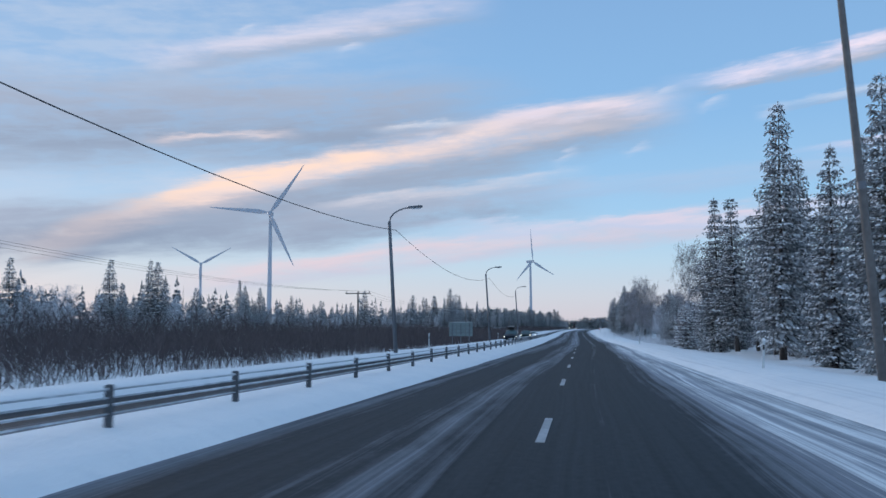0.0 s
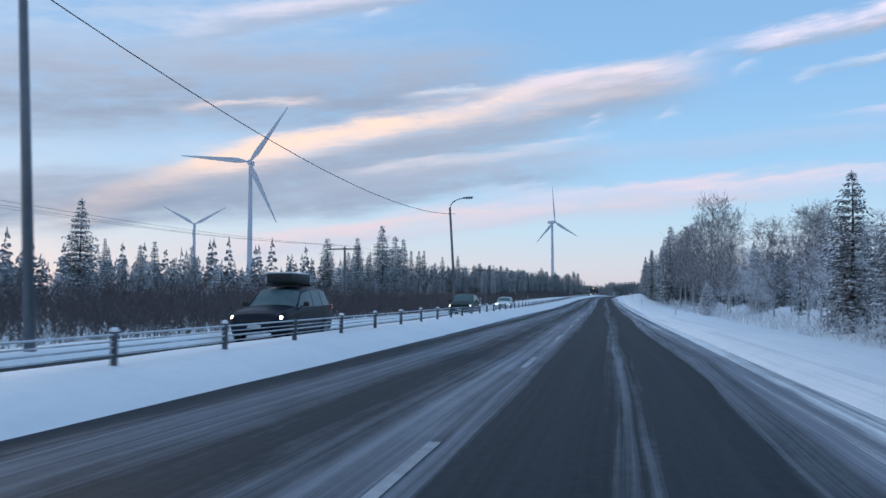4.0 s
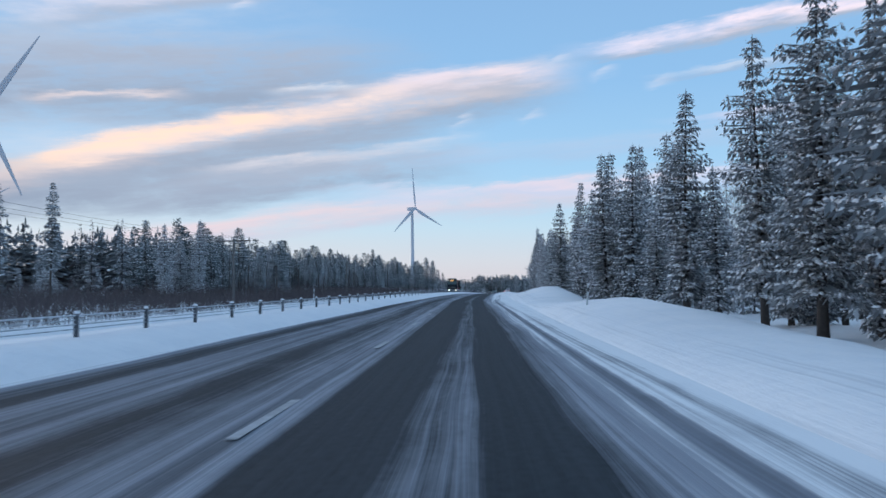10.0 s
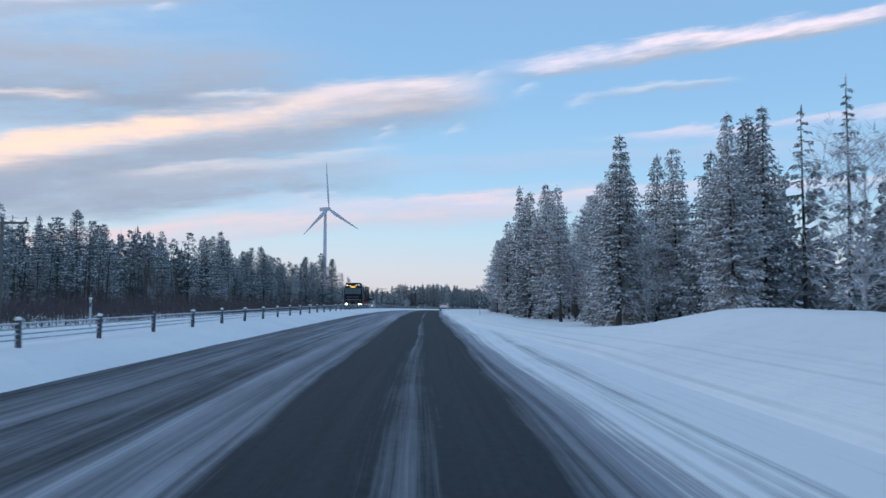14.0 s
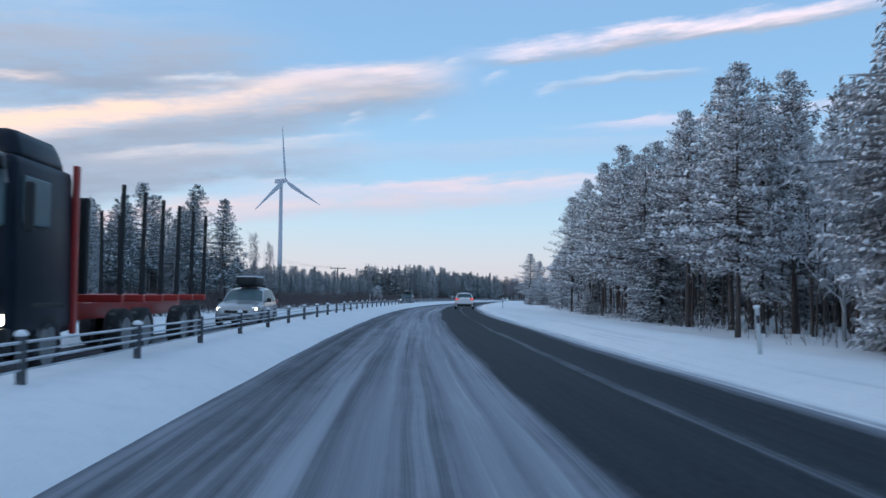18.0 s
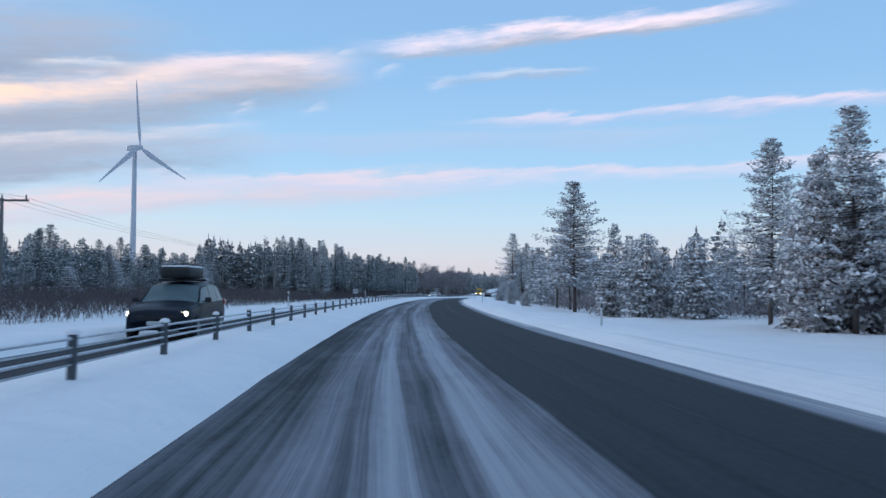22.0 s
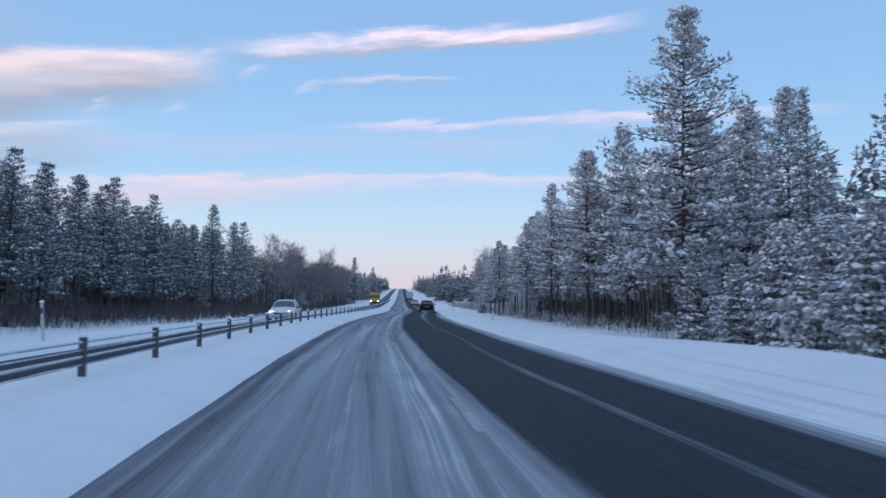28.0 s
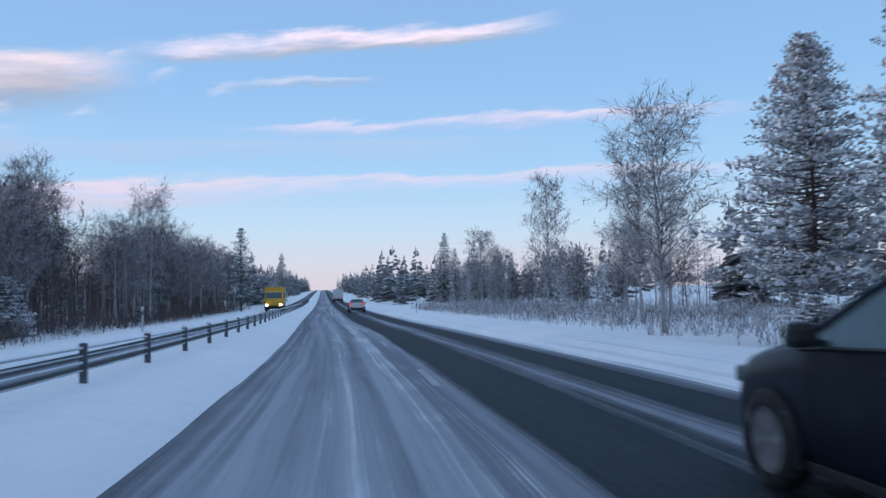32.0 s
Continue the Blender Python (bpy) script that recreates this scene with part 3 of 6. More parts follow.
def make_ground():
    """One snow sheet to the horizon, in rows straight across the map."""
    sv = list(np.arange(-130, 130, 2.5)) + list(np.arange(130, 900, 2.0)) + list(np.arange(900, 1300, 10)) + list(np.arange(1300, 4000, 90))
    rel = np.array([-2500, -1200, -600, -300, -150, -90, -60, -45, -36, -30, -26, -23, -20, -18, -16, -14, -12.5, -11.5])
    verts, faces, coords = [], [], []
    for s in sv:
        p, d = axis(s)
        r, ru, mu = right_u(s), rail_u(s), median_u(s)
        left = [ru - 10.5, ru - 8, ru - 6.4, ru - 5.2, ru - 4.45, ru - 4.15, ru - 4.0, ru - 2.7, ru - 1.30, ru - 1.08, ru - 0.6, ru, ru + (mu - ru) * 0.4, mu - 0.5, mu - 0.25, mu - 0.02]
        right = [mu + 0.25, -1, 1, r - 0.25, r + 0.02, r + 0.25, r + 0.7, r + 1.2, r + 2.2, r + 3.5, r + 4.8, r + 6, r + 7.2, r + 8.5, r + 10, r + 12, r + 14.5, r + 18, r + 23, r + 30, r + 45, r + 70, r + 120, r + 250, r + 600, r + 1200, r + 2500]
        us = [x - 7 for x in rel] + left + right
        for u in us:
            h = relief(s, u)
            verts.append((p[0] + u / max(d[1], 0.3), p[1], p[2] * (1 if abs(u) < 100 else 0.3) + h))
            coords.append((u - r if u > 0 else 50.0 - u, s))
    n = len(us)
    for i in range(len(sv) - 1):
        for j in range(n - 1):
            a = i * n + j
            faces.append((a, a + 1, a + n + 1, a + n))
    me = mesh_of("ground", verts, faces, [GROUND_SNOW], smooth=True)
    lay = me.uv_layers.new(name="beside_along")
    idx = np.empty(len(me.loops), dtype=np.int32)
    me.loops.foreach_get("vertex_index", idx)
    lay.data.foreach_set("uv", np.array(coords, dtype=np.float32)[idx].ravel())
    g = new("ground", me)
    return tagged(g, "snow-covered verges, ditches and forest floor", "ground", kind="structure")


make_ground()
along = list(np.arange(-120, 960, 3.0)) + list(np.arange(960, 2600, 20.0))
road = strip("road", along, lambda s: list(np.linspace(median_u(s) - 0.05, right_u(s) + 0.05, 12)), lambda s, u: 0.0, ROAD)
tagged(road, "two-lane asphalt carriageway streaked with packed snow", "road", kind="structure")
road_2 = strip("road_2", along, lambda s: list(np.linspace(rail_u(s) - 4.20, rail_u(s) - 1.15, 7)), lambda s, u: 0.012, OPPOSITE, shift=lambda s: 4.85 - rail_u(s))
tagged(road_2, "oncoming lane of wet grey asphalt behind the guardrail", "road", kind="structure")


# ---------- turbines ----------
def turbine(s, u, hub, blade_len, first, facing, label):
    """A tapered tower, a nacelle, a hub and three twisted blades; first: turn of the first blade from upright."""
    base = spot(s, u)
    base.z = -3.0
    top = hub - base.z
    root = new("wind_turbine")
    root.matrix_basis = Matrix.Translation(base) @ pose(0, 0, 0, 0, 0, facing)
    tagged(root, label, "wind turbine", group="wind turbines beyond the forest")
    part("tower", tube([(0, 0, 0), (0, 0, top * 0.5), (0, 0, top - 1.4)], [2.1, 1.75, 1.25], 20), TURBINE, root, smooth=True)
    part("nacelle", box(3.2, 9.5, 3.4, 0.9, (0, 1.5, top)), TURBINE, root, smooth=True)
    bm = bmesh.new()
    bmesh.ops.create_uvsphere(bm, u_segments=16, v_segments=10, radius=1.7)
    bmesh.ops.translate(bm, verts=bm.verts, vec=(0, -4.6, top))
    part("hub", bm, TURBINE, root, smooth=True)
    for k in range(3):
        bm = bmesh.new()
        rings = []
        for i in range(13):
            f = i / 12
            r = 1.2 + f * blade_len
            chord = (1.0 + 2.9 * math.sin(min(1, f / 0.22) * math.pi / 2)) * (1 - 0.86 * max(0, f - 0.15) / 0.85) * blade_len / 44
            thick = max(0.10, chord * (0.55 if f < 0.08 else 0.22))
            tw = radians(16 * (1 - f))
            bend = -1.6 * f * f * blade_len / 40
            ring = []
            for j in range(8):
                a = 2 * math.pi * j / 8
                x, y = math.cos(a) * chord / 2 + chord * 0.12, math.sin(a) * thick / 2
                ring.append(bm.verts.new((x * math.cos(tw) - y * math.sin(tw), x * math.sin(tw) + y * math.cos(tw) + bend, r)))
            rings.append(ring)
        for a, b in zip(rings, rings[1:]):
            for j in range(8):
                bm.faces.new((a[j], a[(j + 1) % 8], b[(j + 1) % 8], b[j]))
        bm.faces.new(rings[-1])
        part("blade", bm, TURBINE, root, m=Matrix.Translation((0, -4.6, top)) @ pose(0, 0, 0, 0, first + 120 * k, 0), smooth=True)


turbine(594, -273, 96, 46, 35, 12, "tall pale grey wind turbine rising behind the forest")
turbine(1048, -236, 90.6, 41, -8, 52, "pale grey wind turbine standing beyond the far bend")
turbine(789, -582, 85, 40, 60, 25, "distant grey wind turbine half hidden by spruces")


# ---------- wire-rope guardrail ----------
def make_guardrail():
    root = new("guardrail")
    tagged(root, "galvanised four-wire guardrail with snow-capped posts along the median", "guardrail")
    bm = box(0.11, 0.07, 0.95, 0.025, (0, 0, 0.065))
    post = bpy.data.meshes.new("post")
    bm.to_mesh(post)
    bm.free()
    post.materials.append(POST_STEEL)
    bm = bmesh.new()
    bmesh.ops.create_uvsphere(bm, u_segments=8, v_segments=5, radius=0.085)
    for v in bm.verts:
        v.co = Vector((v.co.x, v.co.y * 0.85, v.co.z * (0.75 if v.co.z > 0 else 0.2) + 0.54))
    cap = bpy.data.meshes.new("snow_cap")
    bm.to_mesh(cap)
    bm.free()
    cap.materials.append(SNOW_LOAD)
    rng = random.Random(5)
    for i in range(255):
        s = -14.0 + 4.0 * i
        m = Matrix.Translation(ground_at(s, rail_u(s))) @ pose(0, 0, 0, rng.uniform(-1.5, 1.5), rng.uniform(-1.5, 1.5), turn_at(s))
        p = part("post", post, None, root, m=m)
        if i < 240 and rng.random() < 0.8:
            c = part("snow_cap", cap, None, p)
            c.scale = (rng.uniform(0.8, 1.15), rng.uniform(0.8, 1.15), 1.0)
    for k, h in enumerate((0.17, 0.27, 0.37, 0.47)):
        pts = [ground_at(s, rail_u(s)) + Vector((0, 0, h)) for s in np.arange(-60, 1020, 4.0)]
        # smooth the foot of the rail against the drifts
        zs = [p.z for p in pts]
        for i, p in enumerate(pts):
            a = zs[max(0, i - 4):i + 5]
            p.z = sum(a) / len(a)
        part("wire_rope", tube(pts, 0.0135, 5), ROPE, root, smooth=True)
        sn = [p + Vector((0, 0, 0.014)) for p in pts[:250]]
        if k in (1, 3):
            part("rope_snow", tube(sn, 0.011, 4), SNOW_LOAD, root, "thin ridge of snow on the rope")


make_guardrail()


# ---------- poles, wires, signs ----------
def street_lamp(s, u, h, arm=1.25):
    root = new("street_lamp")
    root.matrix_basis = Matrix.Translation(ground_at(s, u)) @ pose(0, 0, 0, 0, -3.0, turn_at(s))
    tagged(root, "grey wooden street lamp pole with a curved steel arm", "street lamp", group="street lamps along the oncoming lane")
    part("pole", tube([(0, 0, -0.4), (0, 0, h * 0.5), (0, 0, h)], [0.13, 0.115, 0.095], 12), LAMP_GREY, root, smooth=True)
    pts = [(0, 0, h - 0.6)] + [(0.02 + arm * (1 - math.cos(a)), 0, h + 0.75 * math.sin(a)) for a in (radians(d) for d in (0, 20, 40, 60, 75, 88))]
    part("arm", tube(pts, 0.045, 8), LAMP_GREY, root, smooth=True)
    bm = box(0.85, 0.26, 0.14, 0.05, (arm + 0.4, 0, h + 0.77))
    part("lamp_head", bm, LAMP_GREY, root)
    part("diffuser", box(0.5, 0.2, 0.06, 0.02, (arm + 0.45, 0, h + 0.68)), SIGN_WHITE, root)
    return root


LAMPS = [(-10.0, -10.2, 7.7), (49.4, -10.4, 7.9), (106.5, -10.8, 8.6), (161.5, -10.9, 9.1)]
for q in LAMPS:
    street_lamp(*q)


def hanging_wire(a, b, sag, name="overhead_cable", label="thin dark overhead cable", r=0.018):
    pts = [a.lerp(b, t) - Vector((0, 0, sag * 4 * t * (1 - t))) for t in np.linspace(0, 1, 17)]
    w = part(name, tube(pts, r, 4), WIRE)
    tagged(w, label, "cable")


tops = [ground_at(s, u) + Vector((0, 0, h - 0.55)) for s, u, h in LAMPS]
for a, b in zip(tops, tops[1:]):
    hanging_wire(a, b, 1.3, label="dark cable hanging between the street lamp poles")


def power_pole(s, u, h, arm=1.5, double=False):
    root = new("power_pole")
    root.matrix_basis = Matrix.Translation(ground_at(s, u)) @ pose(0, 0, 0, 0, 0, turn_at(s))
    tagged(root, "grey wooden power line pole with a crossarm" if not double else "grey wooden double power line pole with a crossarm", "power pole", group="power line poles")
    for x in ((-0.9, 0.9) if double else (0,)):
        part("pole", tube([(x, 0, -0.4), (x, 0, h)], [0.14, 0.095], 10), WOOD_POLE, root, smooth=True)
    part("crossarm", box(2 * arm, 0.10, 0.12, 0.02, (0, 0, h - 0.15)), WOOD_POLE, root)
    for x in (-arm * 0.9, 0, arm * 0.9):
        part("insulator", tube([(x, 0, h - 0.1), (x, 0, h + 0.18)], [0.05, 0.035], 8), LAMP_GREY, root)
    return root


POLES = [(20, -28, 6.3, False), (95.3, -25, 6.3, False), (162, -21, 6.2, False), (232.5, -18.2, 6.2, False), (304, -18.5, 6.1, False), (378, -22, 6.0, False), (440.5, -24, 5.8, False), (521.3, -23.5, 7.1, False),
         (587.9, -24, 6.7, False), (665, -25, 7.2, True), (732, -22.5, 6.4, False), (795.2, -20, 5.5, False), (876, -19, 5.9, True), (950, -19, 6.2, False)]
for s, u, h, dbl in POLES:
    power_pole(s, u, h, double=dbl)
for (s0, u0, h0, _), (s1, u1, h1, _) in zip(POLES, POLES[1:]):
    for dx in (-1.3, 0, 1.3):
        hanging_wire(ground_at(s0, u0 + dx) + Vector((0, 0, h0 + 0.15)), ground_at(s1, u1 + dx) + Vector((0, 0, h1 + 0.15)), 0.9, "power_line", "thin power line strung along the forest edge", 0.007)

# lone pole by the verge
lone = new("utility_pole")
lone.matrix_basis = Matrix.Translation(ground_at(29, 10.0)) @ pose(0, 0, 0, 0, -3.2, 0)
tagged(lone, "tall grey wooden utility pole in the snowy verge", "utility pole")
part("pole", tube([(0, 0, -0.4), (0, 0, 7), (0, 0, 15)], [0.16, 0.135, 0.10], 12), WOOD_POLE, lone, smooth=True)
part("collar", tube([(0, 0, 6.2), (0, 0, 6.45)], 0.15, 12), LAMP_GREY, lone)


def direction_sign(s, u, w, h, z0):
    """A broad panel seen from behind: seams, stiffening rails and three legs."""
    root = new("direction_sign")
    root.matrix_basis = Matrix.Translation(ground_at(s, u)) @ pose(0, 0, 0, 0, 0, turn_at(s) + 4)
    tagged(root, "back of a large road direction sign on three posts", "road sign")
    part("panel", box(w, 0.05, h, 0.015, (0, 0.1, z0 + h / 2)), SIGN_BLUE, root)
    for k in range(1, 4):
        part("stiffener", box(w - 0.1, 0.06, 0.07, 0.01, (0, 0.04, z0 + h * k / 4)), GALV, root)
    part("rim", box(w + 0.06, 0.07, 0.06, 0.01, (0, 0.1, z0 + h + 0.03)), SIGN_WHITE, root, "snow-dusted upper rim")
    for k in (-1, 0, 1):
        part("leg", tube([(k * w * 0.36, -0.03, -0.3), (k * w * 0.36, -0.03, z0 + h)], 0.05, 8), GALV, root)
    for k in range(-2, 3):
        part("seam", box(0.05, 0.02, h - 0.08, 0.005, (k * w / 5.2, 0.064, z0 + h / 2)), LAMP_GREY, root)


direction_sign(98.5, -13.4, 2.75, 1.6, 1.0)


def marker_post(s, u, h=1.05):
    root = new("marker_post")
    root.matrix_basis = Matrix.Translation(ground_at(s, u)) @ pose(0, 0, 0, random.uniform(-4, 4), random.uniform(-4, 4), turn_at(s))
    tagged(root, "white roadside marker post capped with snow", "marker post", group="marker posts along the road")
    part("stake", box(0.09, 0.04, h + 0.3, 0.012, (0, 0, h / 2 - 0.15), 0.9), SIGN_WHITE, root)
    part("reflector", box(0.06, 0.05, 0.16, 0.008, (0, 0, h - 0.22)), TRIM, root)
    part("snow_cap", box(0.12, 0.08, 0.07, 0.03, (0, 0, h + 0.03)), SNOW_LOAD, root)


random.seed(11)
for s in range(62, 900, 60):
    marker_post(s, rail_u(s) - 5.0)
for s in range(20, 900, 60):
    marker_post(s + 9, right_u(s) + 1.6, 0.9)

small = new("traffic_sign")
small.matrix_basis = Matrix.Translation(ground_at(708.5, -18.7)) @ pose(0, 0, 0, 0, 0, turn_at(708))
tagged(small, "small white two-plate roadside sign on a grey post", "road sign")
part("leg", tube([(0, 0, -0.3), (0, 0, 3.0)], 0.04, 8), GALV, small)
part("plate", box(1.0, 0.04, 0.32, 0.01, (0, -0.05, 1.9)), SIGN_WHITE, small)
part("plate", box(1.0, 0.04, 0.32, 0.01, (0, -0.05, 1.4)), SIGN_WHITE, small)


# ---------- trees ----------
class Grow:
    """Collects blades and twigs into one mesh."""

    def __init__(self, seed):
        self.v, self.f, self.i, self.r = [], [], [], random.Random(seed)

    def kite(self, a, b, side, mat, belly=0.45):
        """A pointed blade from a to b, as wide as side to either edge."""
        n = len(self.v)
        m = a.lerp(b, belly)
        self.v += [a, m + side, b, m - side]
        self.f += [(n, n + 1, n + 2, n + 3)]
        self.i.append(mat)

    def ridge(self, a, b, side, up, mat):
        """A pillow of snow along a branch: two sloping flanks."""
        n = len(self.v)
        m = a.lerp(b, 0.5) + up
        self.v += [a, a.lerp(b, 0.5) + side, b, a.lerp(b, 0.5) - side, m]
        self.f += [(n, n + 1, n + 4), (n + 1, n + 2, n + 4), (n + 2, n + 3, n + 4), (n + 3, n, n + 4)]
        self.i += [mat] * 4

    def stick(self, a, b, r, mat, r2=None):
        n = len(self.v)
        d = (b - a).normalized()
        x = d.cross(Vector((0.3, 0.2, 1))).normalized()
        y = x.cross(d)
        r2 = r * 0.5 if r2 is None else r2
        for k in range(3):
            w = x * math.cos(2.094 * k) + y * math.sin(2.094 * k)
            self.v += [a + w * r, b + w * r2]
        self.f += [(n, n + 2, n + 3, n + 1), (n + 2, n + 4, n + 5, n + 3), (n + 4, n, n + 1, n + 5)]
        self.i += [mat] * 3

    def mesh(self, name, mats):
        return mesh_of(name, self.v, self.f, mats, self.i)


def trunk_mesh(h, r, mat, seed, lean=0.02, sides=8):
    g = random.Random(seed)
    pts, rad = [], []
    x = y = 0.0
    for k in range(7):
        f = k / 6
        pts.append((x, y, f * h - (0.5 if k == 0 else 0)))
        rad.append(r * (1.25 if k == 0 else 1) * (1 - 0.93 * f))
        x += g.uniform(-lean, lean) * h / 6
        y += g.uniform(-lean, lean) * h / 6
    me = bpy.data.meshes.new("trunk")
    bm = tube(pts, rad, sides)
    bm.to_mesh(me)
    bm.free()
    me.materials.append(mat)
    me.polygons.foreach_set("use_smooth", [True] * len(me.polygons))
    return me


def spruce_crown(h, spread, seed, snow=0.6, lift=0.06, needles=None, ragged=0.25, step=0.24):
    """A narrow northern spruce: uneven tiers of short boughs, each hung with small sprays below and loaded with clots of snow above."""
    G = Grow(seed)
    R = G.r
    levels = int(h * (1 - lift) / step)
    phase, tier = R.uniform(0, 9), 1.0
    for k in range(levels):
        f = (k + R.uniform(-0.4, 0.4)) / levels
        f = min(0.985, max(0.0, f))
        if k % 3 == 0:
            tier = R.uniform(1 - ragged, 1 + ragged * 0.6)
        z = h * (lift + (1 - lift) * f)
        taper = min(1.0, 0.10 + 1.55 * (1 - f) ** 0.92) if f > 0.3 else 0.72 + 0.9 * f
        boughs = max(4, int(3 + 7.0 * taper))
        for j in range(boughs):
            a = 2 * math.pi * (j + R.uniform(-0.45, 0.45)) / boughs + k * 2.4
            lobe = 1 + 0.22 * math.sin(a * 2 + phase + f * 9)
            L = max(0.16, spread * min(1.0, taper) * tier * lobe * R.uniform(0.62, 1.12))
            out = Vector((math.cos(a), math.sin(a), 0))
            side = Vector((-out.y, out.x, 0))
            drop = L * (0.52 - 0.75 * f) * R.uniform(0.7, 1.3)
            p0 = Vector((0, 0, z))
            p1 = p0 + out * L * 0.6 + Vector((0, 0, -drop * 0.8))
            p2 = p0 + out * L + Vector((0, 0, -drop + 0.10 * L))
            G.kite(p0, p2, side * (0.05 + 0.05 * L) + Vector((0, 0, 0.02)), 0, 0.6)
            n = max(2, int(1.5 + L * 3.4))
            load = R.random() < snow * 1.15
            for q in range(n):
                t = (q + R.uniform(0.5, 1.0)) / n
                b = p0.lerp(p1, t / 0.6) if t < 0.6 else p1.lerp(p2, (t - 0.6) / 0.4)
                w = 0.16 + 0.10 * (1 - f) * R.random()
                for sgn in (-1, 1):
                    tip = b + side * sgn * w * R.uniform(0.5, 1.7) + out * w * R.uniform(0.0, 1.2) + Vector((0, 0, -w * R.uniform(0.1, 1.9)))
                    G.kite(b, tip, out * w * R.uniform(0.20, 0.38) + Vector((0, 0, w * R.uniform(-0.05, 0.25))), 0)
                if load and t > 0.15:
                    for _ in range(2 + (R.random() < snow)):
                        if R.random() > snow * 1.15:
                            continue
                        c = b + side * w * R.uniform(-1.0, 1.0) + out * w * R.uniform(-0.4, 0.4) + Vector((0, 0, R.uniform(0.0, 0.05)))
                        e = c + out * w * R.uniform(0.35, 0.85) + side * w * R.uniform(-0.5, 0.5) + Vector((0, 0, -w * R.uniform(0.0, 0.7)))
                        G.ridge(c, e, side * w * R.uniform(0.18, 0.42) + Vector((0, 0, -w * R.uniform(0.0, 0.2))), Vector((0, 0, w * R.uniform(0.12, 0.32))), 1)
    G.kite(Vector((0, 0, h * 0.94)), Vector((0, 0, h * 1.015)), Vector((0.05, 0.02, 0)), 0)
    return G.mesh("crown", [needles or NEEDLES, SNOW_LOAD])


def back_spruce(h, spread, seed, levels=34, snow=0.5, lift=0.06, needles=None):
    """A lighter spruce crown for the rows behind: whorls of drooping boughs with clots of snow."""
    G = Grow(seed)
    R = G.r
    for k in range(levels):
        f = max(0.0, (k + R.uniform(-0.3, 0.3)) / levels) ** 0.88
        z = h * (lift + (1 - lift) * f)
        reach = spread * (max(0.02, 1 - f) ** 0.72) * R.uniform(0.75, 1.1) * min(1, 0.62 + f * 3)
        boughs = max(4, int(8 * (1 - f * 0.45)))
        for j in range(boughs):
            a = 2 * math.pi * (j + R.uniform(-0.35, 0.35)) / boughs + k * 1.1
            L = max(0.25, reach * R.uniform(0.55, 1.12))
            out = Vector((math.cos(a), math.sin(a), 0))
            side = Vector((-out.y, out.x, 0))
            droop = L * (0.46 - 0.5 * f) * R.uniform(0.6, 1.4) + 0.06
            p0 = Vector((0, 0, min(h * 0.985, z + R.uniform(-0.65, 0.65) * h / levels)))
            p2 = p0 + out * L + Vector((0, 0, -droop * 0.80 + 0.05 * L))
            w = L * 0.11 + 0.08
            G.kite(p0, p2, side * w, 0, 0.7)
            for q in range(3):
                b = p0.lerp(p2, (q + 0.8) / 3.2)
                for sgn in (-1, 1):
                    tip = b + side * sgn * w * R.uniform(0.7, 2.2) + out * w * R.uniform(0.2, 1.5) + Vector((0, 0, -w * R.uniform(0.2, 2.2)))
                    G.kite(b, tip, out * w * R.uniform(0.34, 0.56) + Vector((0, 0, w * R.uniform(-0.1, 0.3))), 0)
                    if R.random() < snow * 0.7:
                        up = Vector((0, 0, 0.05 + w * 0.12))
                        G.kite(b.lerp(tip, 0.15) + up, b.lerp(tip, R.uniform(0.6, 0.95)) + up, out * w * R.uniform(0.22, 0.42), 1)
    G.kite(Vector((0, 0, h * 0.95)), Vector((0, 0, h * 1.02)), Vector((0.06, 0, 0)), 0)
    return G.mesh("crown", [needles or NEEDLES, SNOW_LOAD])


